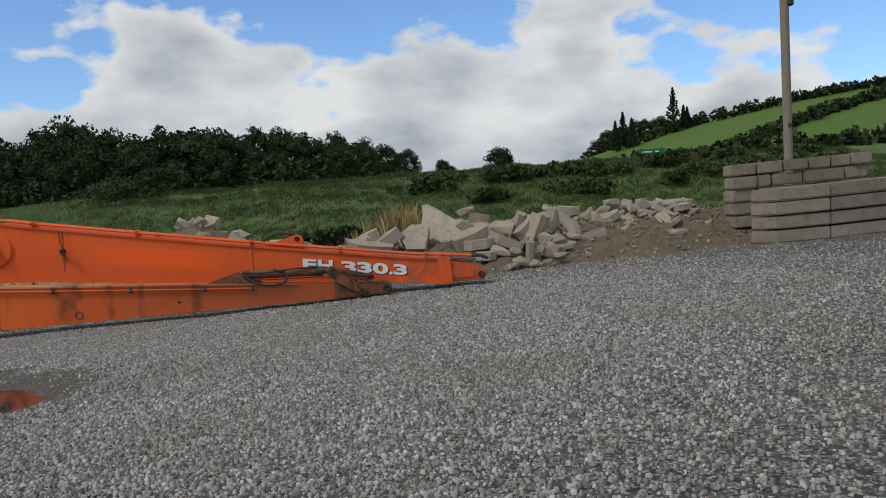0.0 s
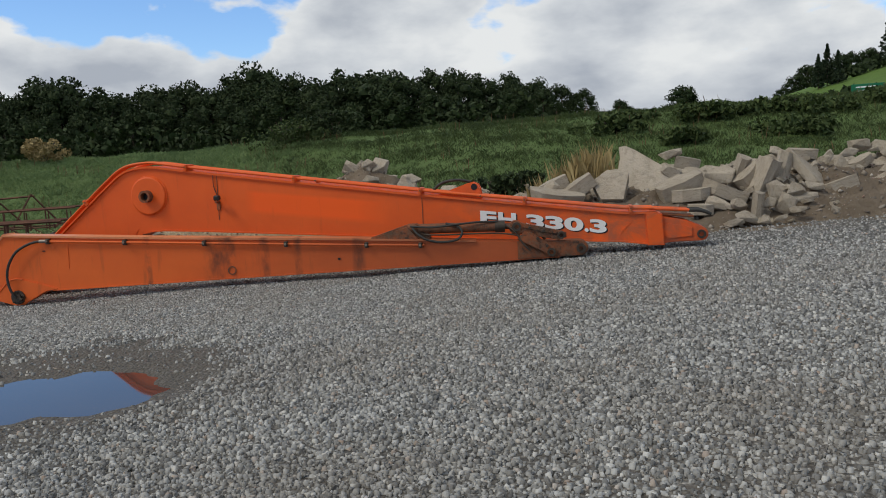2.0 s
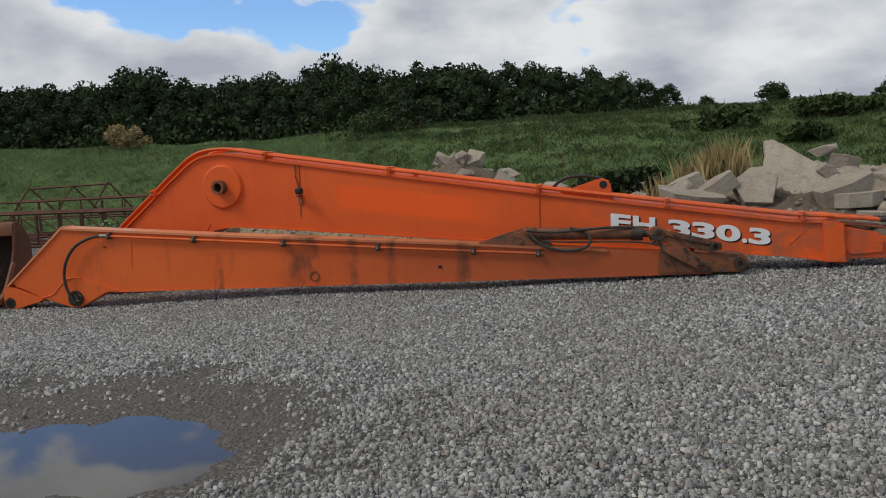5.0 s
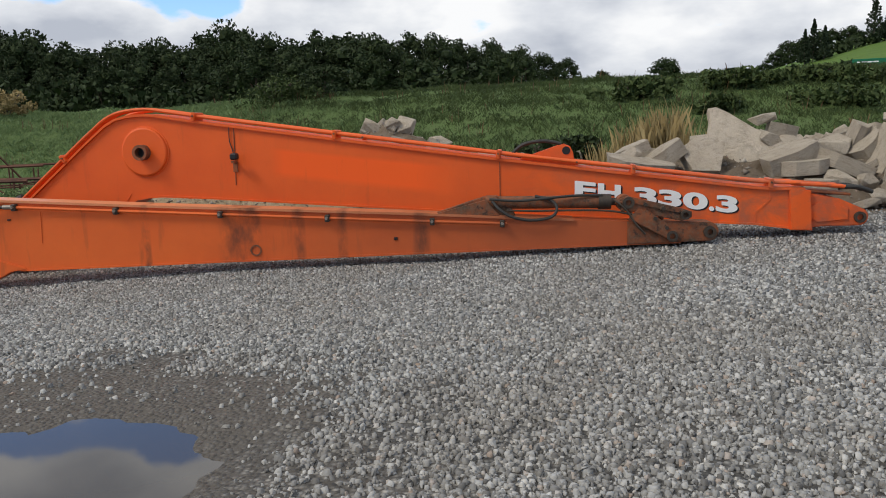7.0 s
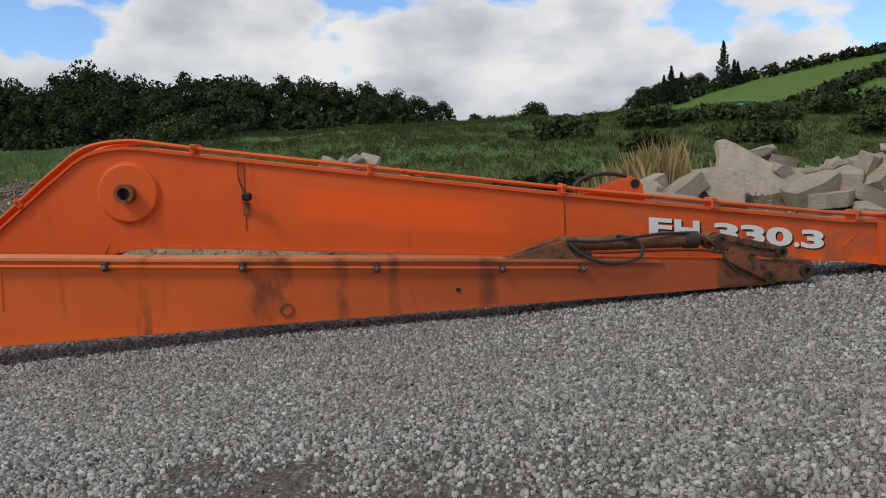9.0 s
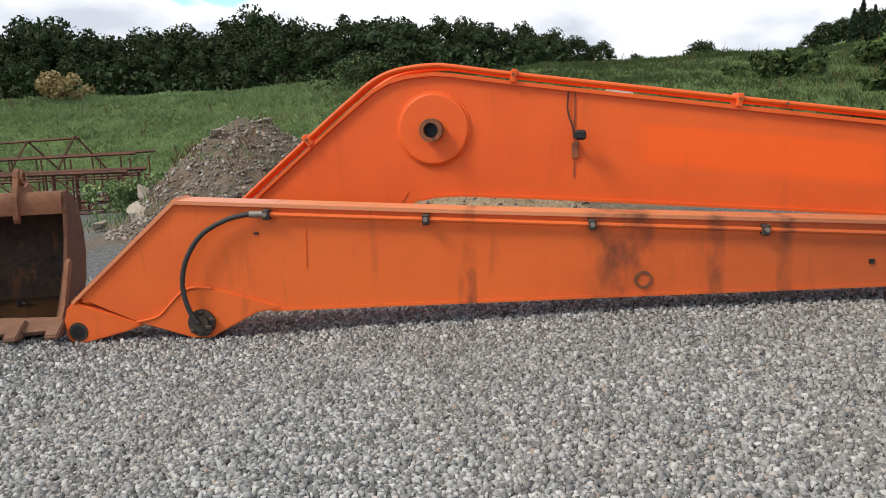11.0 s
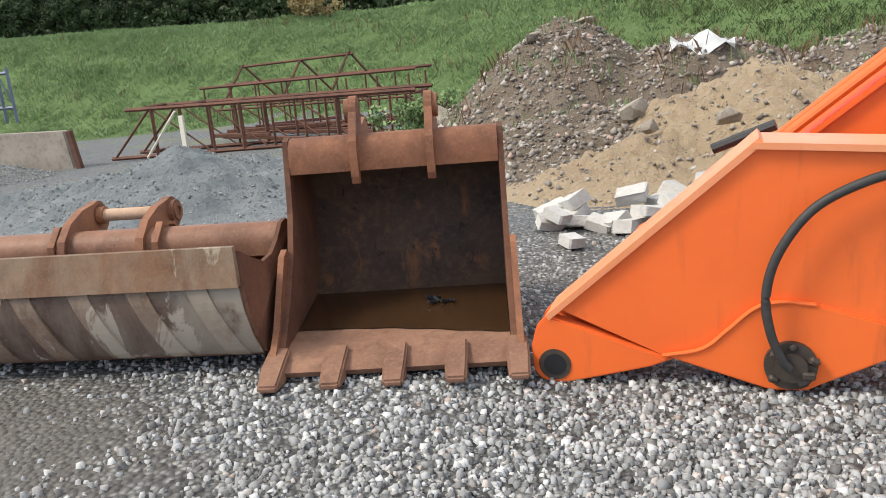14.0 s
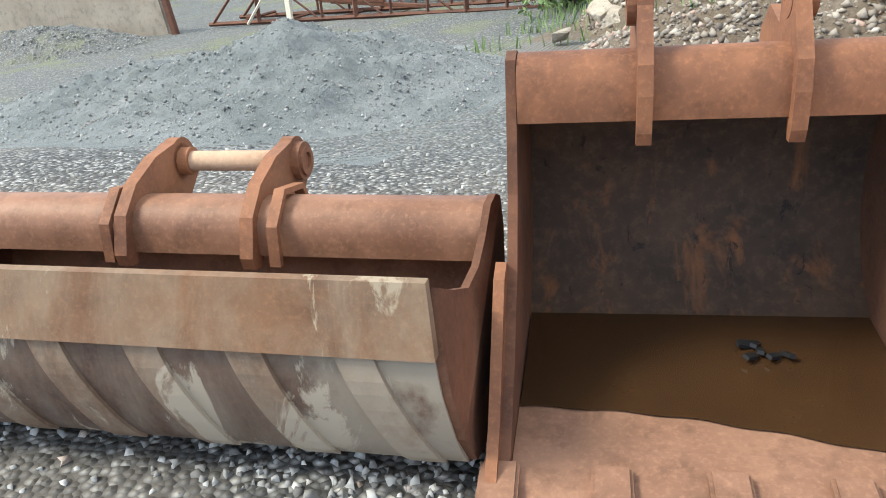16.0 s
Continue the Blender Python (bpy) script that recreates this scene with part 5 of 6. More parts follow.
def build_rubble():
    # the pieces that stand out: centre, width, height and the turn in the heap's face
    slabs = [(7.02, 3.38, 1.04, 0.64, 0.66, 0.26, 55, 8), (6.53, 3.35, 1.08, 0.62, 0.35, 0.24, 10, -34), (6.15, 3.05, 0.97, 1.05, 0.45, 0.15, 12, 9)]
    for k, (x, y, z, sx, sy, sz, rx, ry) in enumerate(slabs):
        place("concrete_slab", SLABS[k % 6], x, y, z, (sx, sy, sz), (rx, ry, (k * 37) % 30 - 15), "large broken concrete slab tilted on the rubble mound", "concrete slab", "broken concrete slabs")
    face = [(6.10, 3.5, 1.10, 0.51, 0.22, -20), (5.98, 3.2, 1.05, 0.40, 0.2, -38), (8.94, 3.4, 1.19, 0.55, 0.5, 0), (9.29, 3.5, 1.19, 0.2, 0.55, 15), (8.18, 2.9, 1.01, 0.75, 0.28, -15), (8.29, 2.7, 0.9, 0.62, 0.18, 0),
            (8.8, 2.8, 0.95, 0.85, 0.19, 25), (8.71, 2.45, 0.74, 0.44, 0.25, 30), (9.39, 3.3, 1.14, 0.53, 0.24, -40), (9.57, 3.0, 1.09, 0.28, 0.65, 20), (9.93, 3.3, 1.16, 0.25, 0.66, 15),
            (10.32, 3.2, 1.21, 0.9, 0.42, 52), (10.61, 2.9, 0.89, 0.72, 0.18, -20), (8.18, 3.7, 1.24, 0.44, 0.22, 25), (9.65, 2.7, 0.9, 0.25, 0.42, -10)]
    foot = [(10.0, 2.5, 0.81, 0.39, 0.25, 0), (9.23, 2.25, 0.7, 0.15, 0.42, 5), (9.41, 2.3, 0.76, 0.27, 0.23, 0), (9.64, 2.2, 0.73, 0.23, 0.33, 30), (8.96, 1.95, 0.59, 0.34, 0.18, 25), (9.18, 1.8, 0.53, 0.17, 0.17, -30),
            (8.76, 1.9, 0.49, 0.32, 0.16, -15), (8.96, 2.35, 0.74, 0.24, 0.18, 10), (8.35, 2.3, 0.69, 0.4, 0.15, 0), (10.23, 2.7, 0.97, 0.25, 0.16, 0), (9.76, 2.0, 0.65, 0.22, 0.14, 10), (9.44, 1.85, 0.56, 0.2, 0.13, 0),
            (12.59, 3.0, 0.84, 0.44, 0.28, 5), (11.6, 3.1, 0.83, 0.14, 0.3, 20), (12.43, 3.5, 0.93, 0.45, 0.15, 8)]
    crest = [(8.31, 4.6, 1.56, 0.44, 0.22, -20), (8.62, 4.6, 1.38, 0.46, 0.2, 10), (10.18, 4.2, 1.49, 0.4, 0.2, 25), (10.61, 4.3, 1.46, 0.48, 0.16, 6), (10.95, 4.2, 1.35, 0.26, 0.18, -10), (11.44, 4.5, 1.44, 0.44, 0.23, -5),
             (11.77, 4.8, 1.55, 0.34, 0.25, 0), (12.07, 4.8, 1.54, 0.34, 0.22, 0), (11.49, 4.0, 1.28, 0.42, 0.14, -25), (12.18, 4.6, 1.43, 0.36, 0.25, 5), (12.5, 4.7, 1.49, 0.38, 0.3, 10), (12.42, 4.4, 1.3, 0.33, 0.2, 0),
             (13.3, 5.0, 1.5, 0.47, 0.27, -8), (13.6, 5.0, 1.46, 0.43, 0.34, 0), (13.3, 4.7, 1.25, 0.37, 0.29, 0)]
    q = random.Random(58)
    for k, (x, y, z, w, h, turn) in enumerate(face + foot + crest):
        long_ = max(w, h) / max(0.05, min(w, h))
        me = SLABS[k % 6] if long_ > 2.2 else CHUNKS[k % 9]
        deep = min(0.55, max(0.2, 0.7 * max(w, h)))
        # slabs lie edge-on: their width along the face, their thickness upwards
        rot = (q.uniform(-14, 14), turn + q.uniform(-4, 4), q.uniform(-16, 16))
        place("concrete_slab" if w > 0.5 else "concrete_chunk", me, x, y + deep * 0.35, z, (w * 1.08, deep, h * 1.08), rot, "large broken concrete piece tilted on the rubble mound" if w > 0.5 else "jagged piece of broken concrete in the rubble", "concrete slab" if w > 0.5 else "concrete chunk", "broken concrete slabs" if w > 0.5 else "broken concrete chunks")
    # the tall leaning slab at the top of the heap
    lean = [(0, 0), (0.12, 0.02), (0.3, -0.08), (0.62, -0.31), (0.86, -0.47), (1.1, -0.60), (1.22, -0.74), (1.1, -0.98), (0.7, -1.2), (0.1, -1.1), (-0.03, -0.5), (0.02, -0.2)]
    slab = part("concrete_slab", prism(lean, 0, 0.2, 0.02), CONCRETE)
    slab.matrix_world = pose(7.3, 4.05, 1.75, -24, 0, -8)
    tagged(slab, "tall flat slab of broken concrete leaning on the rubble mound", "concrete slab", "broken concrete slabs")
    r = random.Random(12)
    n = 0
    while n < 285:
        x, y = r.uniform(5.9, 13.6), r.uniform(1.7, 6.0)
        h = float(mound_height(x, y, RUBBLE, 21, 0.07))
        edge = np.interp(x, [6, 8.2, 10.5, 13.5], [2.2, 1.55, 2.2, 2.75])
        if y < edge or h < 0.0:
            continue
        if 5.8 < x < 8.5 and y < 4.0:
            continue
        if x > 10.6 and y < 3.6 and r.random() < 0.72:
            continue
        s = r.choice([0.09, 0.12, 0.15, 0.19, 0.24, 0.30]) * r.uniform(0.8, 1.15)
        if y > 4.4:
            s *= 1.35
        z = land_z(x, y) + max(h, 0) + s * r.uniform(0.05, 0.36)
        if n % 2 == 0:
            place("concrete_chunk", SLABS[n % 6], x, y, z, (s * 1.35, s, s * 0.34), (r.uniform(-40, 40), r.uniform(-40, 40), r.uniform(0, 360)), "jagged piece of broken concrete in the rubble", "concrete chunk", "broken concrete chunks")
        else:
            place("concrete_chunk", CHUNKS[n % 9], x, y, z, (s * 1.25, s, s * 0.9), (r.uniform(-50, 50), r.uniform(-50, 50), r.uniform(0, 360)), "jagged piece of broken concrete in the rubble", "concrete chunk", "broken concrete chunks")
        n += 1
    # the pile behind the boom
    for k in range(46):
        a, d = r.uniform(0, math.tau), r.uniform(0, 1) ** 0.6
        x, y = 2.05 + 1.3 * d * math.cos(a), 7.2 + 1.1 * d * math.sin(a)
        if k > 26:
            x, y = r.uniform(3.4, 6.2), r.uniform(5.4, 7.0)
        s = r.uniform(0.16, 0.46)
        z = land_z(x, y) + max(0, float(mound_height(x, y, BACKPILE, 24, 0.07))) + s * 0.25
        place("concrete_chunk", CHUNKS[k % 9], x, y, z, (s * 1.2, s, s * 0.9), (r.uniform(-50, 50), r.uniform(-50, 50), r.uniform(0, 360)), "jagged piece of broken concrete on soil pile", "concrete chunk", "broken concrete chunks")


build_rubble()


def build_pale_blocks():
    r = random.Random(31)
    pool = []
    for k in range(5):
        bm = box(0, 0, 0, 1, 1, 1, bevel=0.05)
        for v in bm.verts:
            v.co += Vector((r.uniform(-0.05, 0.05), r.uniform(-0.06, 0.06), r.uniform(-0.06, 0.06)))
        me = bpy.data.meshes.new("concrete_block")
        bm.to_mesh(me)
        bm.free()
        me.materials.append(PALE)
        pool.append(me)
    for k in range(27):
        x = r.uniform(-3.25, -1.8)
        y = np.interp(x, [-3.35, -2.9, -1.75], [2.75, 2.35, 2.95]) + r.uniform(0.0, 0.6)
        lift = -0.03 if k < 19 else 0.05
        if k == 0:
            x, y = -2.93, 2.12
        z = land_z(x, y) + 0.085 + lift + max(0, (y - 2.7)) * 0.12
        s = r.uniform(0.62, 1.08)
        place("concrete_block", pool[k % 5], x, y, z, (0.28 * s, 0.19 * s, 0.11 * s), (r.uniform(-24, 24), r.uniform(-22, 22), r.uniform(-80, 80)), "pale chipped concrete block in a loose pile", "concrete block", "pile of pale blocks")
    for x, y, z, s in ((-3.1, 4.6, 0.1, 0.3), (-2.7, 5.3, 0.32, 0.24), (-2.95, 6.3, 0.40, 0.36), (-4.6, 8.6, 1.28, 0.3), (-4.0, 9.4, 1.42, 0.34), (-5.6, 7.6, -0.1, 0.5), (-5.9, 7.9, -0.05, 0.45), (-6.2, 9.2, 0.1, 0.6), (-5.7, 9.0, 0.25, 0.4), (-1.9, 5.0, 0.45, 0.28), (-6.1, 7.0, -0.15, 0.3)):
        place("boulder", CHUNKS[int(s * 100) % 9], x, y, z - 0.05 * s, (s * 0.9, s * 0.75, s * 0.6), (20, 10, s * 700), "pale rounded boulder lying on the spoil heap", "boulder", "boulders on the heaps")


build_pale_blocks()


# ---- loose stones as stuff ----
def stone_field(name, xy, zs_, size, material, label, seed, flat=0.55):
    """Many little eight-sided stones in one mesh."""
    r = np.random.RandomState(seed)
    n = len(xy)
    dirs = np.array([(1, 0, 0), (0, 1, 0), (-1, 0, 0), (0, -1, 0), (0, 0, 1), (0, 0, -1)], float)
    v = np.repeat(dirs[None], n, 0) * r.uniform(0.65, 1.25, (n, 6, 1)) + r.uniform(-0.32, 0.32, (n, 6, 3))
    v = v * np.stack([np.ones(n), r.uniform(0.6, 1.0, n), r.uniform(flat * 0.6, flat * 1.3, n)], 1)[:, None]
    a, tilt = r.uniform(0, math.tau, n), r.uniform(-0.6, 0.6, n)
    ct, st = np.cos(tilt)[:, None], np.sin(tilt)[:, None]
    x_, z_ = v[..., 0] * ct + v[..., 2] * st, -v[..., 0] * st + v[..., 2] * ct
    ca, sa = np.cos(a)[:, None], np.sin(a)[:, None]
    out = np.stack([x_ * ca - v[..., 1] * sa, x_ * sa + v[..., 1] * ca, z_], -1) * (0.5 * size)[:, None, None]
    out = out + np.concatenate([xy, zs_[:, None]], 1)[:, None]
    tri = np.array([(0, 1, 4), (1, 2, 4), (2, 3, 4), (3, 0, 4), (1, 0, 5), (2, 1, 5), (3, 2, 5), (0, 3, 5)])
    faces = (tri[None] + (np.arange(n) * 6)[:, None, None]).reshape(-1, 3)
    me = bpy.data.meshes.new(name)
    me.vertices.add(n * 6)
    me.vertices.foreach_set("co", out.ravel())
    me.loops.add(len(faces) * 3)
    me.loops.foreach_set("vertex_index", faces.ravel().astype(np.int32))
    me.polygons.add(len(faces))
    me.polygons.foreach_set("loop_start", np.arange(len(faces), dtype=np.int32) * 3)
    me.polygons.foreach_set("loop_total", np.full(len(faces), 3, dtype=np.int32))
    me.update(calc_edges=True)
    me.materials.append(material)
    ob = new(name, me)
    return tagged(ob, label, "stones", kind="stuff")


def chip_field(name, xy, zs_, size, material, label, seed):
    """Crushed stone in one mesh: flat-topped, three-cornered chips that sit in the ground."""
    r = np.random.RandomState(seed)
    n = len(xy)
    a0, twist = r.uniform(0, math.tau, (n, 1)), r.uniform(-0.6, 0.6, (n, 1))
    third = np.arange(3)[None] * math.tau / 3
    al, au = a0 + third + r.uniform(-0.4, 0.4, (n, 3)), a0 + twist + third + r.uniform(-0.4, 0.4, (n, 3))
    rl, ru = r.uniform(0.9, 1.25, (n, 3)), r.uniform(0.55, 0.95, (n, 3))
    high = r.uniform(0.35, 0.85, (n, 1)) + r.uniform(-0.22, 0.22, (n, 3))
    low = np.stack([rl * np.cos(al), rl * np.sin(al), np.full((n, 3), -0.35)], -1)
    top = np.stack([ru * np.cos(au), ru * np.sin(au), high], -1)
    out = np.concatenate([low, top], 1)
    squash, turn = r.uniform(0.6, 1.0, (n, 1)), r.uniform(0, math.tau, (n, 1))
    c, q = np.cos(turn), np.sin(turn)
    px, py = out[..., 0] * c - out[..., 1] * q, (out[..., 0] * q + out[..., 1] * c) * squash
    out = np.stack([px * c + py * q, -px * q + py * c, out[..., 2]], -1) * (0.5 * size)[:, None, None]
    out = out + np.concatenate([xy, zs_[:, None]], 1)[:, None]
    tri = np.array([(0, 1, 4), (0, 4, 3), (1, 2, 5), (1, 5, 4), (2, 0, 3), (2, 3, 5), (3, 4, 5)])
    faces = (tri[None] + (np.arange(n) * 6)[:, None, None]).reshape(-1, 3)
    me = bpy.data.meshes.new(name)
    me.vertices.add(n * 6)
    me.vertices.foreach_set("co", out.ravel())
    me.loops.add(len(faces) * 3)
    me.loops.foreach_set("vertex_index", faces.ravel().astype(np.int32))
    me.polygons.add(len(faces))
    me.polygons.foreach_set("loop_start", np.arange(len(faces), dtype=np.int32) * 3)
    me.polygons.foreach_set("loop_total", np.full(len(faces), 3, dtype=np.int32))
    me.update(calc_edges=True)
    me.materials.append(material)
    return tagged(new(name, me), label, "stones", kind="stuff")


def in_mud(x, y):
    m = np.zeros_like(x)
    for mx, my, rx, ry in ((1.3, -4.7, 2.3, 1.7), (-5.4, -1.2, 1.7, 0.75)):
        m = np.maximum(m, np.clip(1.5 - (((x - mx) / rx) ** 2 + ((y - my) / ry) ** 2) - 0.35 * soft_noise(x, y, 0.8, 4), 0, 1))
    return m


def build_gravel():
    r = np.random.RandomState(5)
    xs, ys = [], []
    for cx, cy, sx, sy, n in ((-0.8, -2.3, 2.3, 1.6, 85000), (4.6, -6.6, 2.6, 2.6, 75000), (3.0, -3.5, 6.0, 3.2, 50000), (3.6, -2.2, 3.6, 1.7, 60000), (8.5, -3.5, 3.2, 3.2, 30000)):
        xs.append(cx + sx * r.normal(size=n)), ys.append(cy + sy * r.normal(size=n))
    x, y = np.concatenate(xs), np.concatenate(ys)
    keep = (y < 3.2) & (x > -8) & (x < 16)
    keep &= r.uniform(size=len(x)) > in_mud(x, y) * 0.97
    for px, py, rx, ry, lv in PUDDLES:
        keep &= ((x - px) / rx) ** 2 + ((y - py) / ry) ** 2 > 1.0
    x, y = x[keep], y[keep]
    size = 0.020 + 0.030 * r.uniform(size=len(x)) ** 2.0
    chip_field("gravel", np.stack([x, y], 1), land(x, y) + size * 0.1, size, STONES, "loose grey crushed gravel stones covering the yard", 6)
    # stones on the heaps
    for name, bumps, seed, n, lo, hi, mat, lab in (("spoil_stones", SPOIL, 27, 20000, 0.018, 0.13, HEAPSTONE, "mixed stones and lumps on the spoil heap"),
                                                    ("rubble_stones", RUBBLE, 21, 3600, 0.03, 0.15, HEAPSTONE, "small concrete bits in the rubble mound"),
                                                    ("sand_stones", SANDS, 31, 2600, 0.015, 0.10, HEAPSTONE, "small stones in the sandy heap"),
                                                    ("pile_stones", BACKPILE, 24, 1200, 0.03, 0.13, HEAPSTONE, "small stones on the soil pile"),
                                                    ("dust_stones", GREYS, 34, 8000, 0.012, 0.05, STONES, "small grey stones on the dust heap"),
                                                    ("dark_stones", DARKS, 37, 1500, 0.03, 0.08, STONES, "grey stones of the gravel heap")):
        q = r.uniform(size=(n * 2, 2))
        x0, x1 = min(b[0] - b[2] for b in bumps), max(b[0] + b[2] for b in bumps)
        y0, y1 = min(b[1] - b[3] for b in bumps), max(b[1] + b[3] for b in bumps)
        x, y = x0 + (x1 - x0) * q[:, 0], y0 + (y1 - y0) * q[:, 1]
        h = mound_height(x, y, bumps, seed, {27: 0.05, 31: 0.09, 34: 0.06, 37: 0.04}.get(seed, 0.07))
        k = h > 0.0
        x, y, h = x[k], y[k], h[k]
        s = lo + (hi - lo) * r.uniform(size=len(x)) ** 5
        stone_field(name, np.stack([x, y], 1), land(x, y) + h + s * 0.1, s, mat, lab, seed + 50, 0.75)


_k = Mat("mixed_heap_stones", 0.85, 0, 0.25)
HEAPSTONE = _k.done(_k.mix(_k.grey(_k.noise(30, 6), 0.35, 0.7, 0, 0.4), _k.ramp(_k.random(True), (0.0, (0.12, 0.10, 0.085)), (0.4, (0.22, 0.19, 0.155)), (0.75, (0.33, 0.29, 0.24)), (0.93, (0.45, 0.41, 0.35)), (1.0, (0.40, 0.25, 0.20))), (0.16, 0.13, 0.10)))
build_gravel()


# ---- grass, weeds and hedges ----
def blades(name, x, y, z, h, w, material, label, seed, lean=0.5, category="grass"):
    """Thin bent blades, two triangles each, in one mesh."""
    r = np.random.RandomState(seed)
    n = len(x)
    a, l = r.uniform(0, math.tau, n), r.uniform(0.1, lean, n) * h
    ca, sa = np.cos(a), np.sin(a)
    la = r.uniform(0, math.tau, n)
    lx, ly = np.cos(la) * l, np.sin(la) * l
    p0 = np.stack([x - ca * w, y - sa * w, z - 0.03], 1)
    p1 = np.stack([x + ca * w, y + sa * w, z - 0.03], 1)
    p2 = np.stack([x + ca * w * 0.8 + lx * 0.57, y + sa * w * 0.8 + ly * 0.57, z + h * 0.66], 1)
    p3 = np.stack([x + lx, y + ly, z + h * r.uniform(0.8, 1.1, n)], 1)
    q = np.stack([p0, p1, p2, p3], 1).reshape(-1, 3)
    ob = raw(name, q.tolist(), np.arange(4 * n).reshape(-1, 4).tolist(), material)
    return tagged(ob, label, category, kind="stuff")


def build_grass():
    r = np.random.RandomState(9)
    n = 330000
    x = r.uniform(-36, 30, n)
    base = 17.0 - 7.5 * sstep(-6, 6, x)
    y = base + 0.2 + (29.5 - base) * r.uniform(size=n) ** 0.85
    clump = soft_noise(x, y, 1.5, 11) + 0.8 * soft_noise(x, y, 0.5, 12)
    tuft = np.clip(0.5 + 0.6 * clump + 0.5 * soft_noise(x, y, 0.28, 18), 0, 1.6)
    h = (0.035 + 0.10 * tuft) * r.uniform(0.6, 1.25, n)
    rough = (x + 2.0 * soft_noise(x, y, 2.2, 14) + r.normal(size=n) * 1.2) > -4.0
    for nm, k, mat, lab in (("bank_grass", ~rough, BLADE, "long lush green grass on the bank"), ("bank_scrub", rough, SCRUB, "rough dark green grass and scrub on the bank")):
        blades(nm, x[k], y[k], land(x[k], y[k]), h[k], r.uniform(0.007, 0.014, k.sum()), mat, lab, 13, 1.5)
    # brown weeds in patches along the bank
    n = 9000
    x = r.uniform(-30, 26, n)
    base = 17.0 - 7.5 * sstep(-6, 6, x)
    y = base - 0.6 + (27 - base) * r.uniform(size=n)
    k = soft_noise(x, y, 2.6, 15) + 0.5 * soft_noise(x, y, 0.8, 16) + 0.7 * np.exp(-((x + 5) / 2.5) ** 2) > 0.85
    x, y = x[k], y[k]
    blades("bank_weeds", x, y, land(x, y), r.uniform(0.15, 0.55, len(x)), 0.010 * np.ones(len(x)), WEED, "brown dying weeds scattered over the bank", 17, 0.3, "weeds")
    # dry straw clump behind the slabs
    for cx, cy, n, hh, sd in ((6.75, 5.4, 620, 0.85, 1), (6.15, 5.7, 420, 0.55, 2), (8.3, 6.6, 200, 0.4, 3), (7.3, 6.0, 260, 0.6, 4)):
        q = r.normal(size=(n, 2)) * (0.22 if sd == 1 else 0.32)
        x, y = cx + q[:, 0], cy + q[:, 1]
        z = land(x, y) + np.maximum(0, mound_height(x, y, RUBBLE, 21, 0.07))
        ob = blades("dry_grass_clump", x, y, z, hh * r.uniform(0.6, 1.15, n), 0.006 * np.ones(n), STRAW, "tall clump of dry straw-coloured grass", 60 + sd, 0.35, "dry grass")
        tagged(ob, kind="stuff")
    # weeds on the spoil heap
    n = 2400
    x, y = r.uniform(-6.4, 1.5, n), r.uniform(7.6, 11, n)
    k = soft_noise(x, y, 1.1, 19) > 0.25
    x, y = x[k], y[k]
    z = land(x, y) + np.maximum(0, mound_height(x, y, SPOIL, 27, 0.05))
    blades("heap_weeds", x, y, z, r.uniform(0.08, 0.32, len(x)), 0.005 * np.ones(len(x)), WEED, "reddish brown weeds on the spoil heap", 20, 0.6, "weeds")
    n = 2600
    x, y = r.uniform(-7.2, 0, n), r.uniform(6.5, 12, n)
    k = (soft_noise(x, y, 1.0, 29) > 0.35) | ((x < -5.6) & (y > 8.3))
    x, y = x[k], y[k]
    z = land(x, y) + np.maximum(0, mound_height(x, y, SPOIL, 27, 0.05))
    blades("heap_grass", x, y, z, r.uniform(0.06, 0.22, len(x)), 0.012 * np.ones(len(x)), BLADE, "green weeds growing on the spoil heap", 21, 0.5, "weeds")


build_grass()


def build_bush(name, x, y, w, h, seed, leaf, label, n=26, per=90, size=0.07):
    r = random.Random(seed)
    t = thing(name, pose(x, y, land_z(x, y)), label, "bush")
    bm = bmesh.new()
    for k in range(6):
        a = r.uniform(0, math.tau)
        tube([(0, 0, -0.1), (w * 0.15 * math.cos(a), w * 0.15 * math.sin(a), h * 0.4), (w * 0.3 * math.cos(a), w * 0.3 * math.sin(a), h * 0.8)], 0.02, 5, bm)
    part("stems", bm, BARK, t)
    cs = [(r.gauss(0, w * 0.28), r.gauss(0, w * 0.28), h * r.uniform(0.15, 0.85)) for k in range(n)]
    q, f_ = leaf_cloud(cs, [w * r.uniform(0.12, 0.2) for c in cs], per, size, seed)
    raw("foliage", q.tolist(), f_.tolist(), leaf, t)
    return t


build_bush("bush", 5.2, 6.6, 1.3, 1.15, 3, LEAF, "dark green bush behind the boom")
build_bush("bush", 3.9, 8.0, 1.0, 0.8, 4, LEAF, "dark green bush behind the boom")
build_bush("bush", -5.2, 26.0, 3.0, 1.0, 5, SCRUB, "rough olive shrub on the bank top", 30)
build_bush("bush", -3.2, 26.5, 2.2, 1.2, 6, LEAF, "rough green shrub on the bank top", 26)
build_bush("bush", -3.0, 10.2, 0.9, 0.7, 8, BLADE, "green weedy bush on the spoil heap", 16)
build_bush("bush", -7.0, 10.2, 1.5, 0.75, 9, BLADE, "yellowish green weeds beside the spoil heap", 26, 60, 0.05)
build_bush("bush", -17.8, 27.0, 1.8, 1.2, 7, STRAW, "pale straw-coloured shrub on the bank top", 22)
for k in range(16):
    build_bush("bush", 9 + 1.2 * k + 0.3 * math.sin(5 * k), 20.5 + 2.6 * math.sin(2.2 * k), 1.8 + 0.6 * math.sin(3 * k), 0.38 + 0.15 * math.cos(4 * k), 40 + k, SCRUB, "dark green hedge bush on the bank", 22, 80, 0.10)


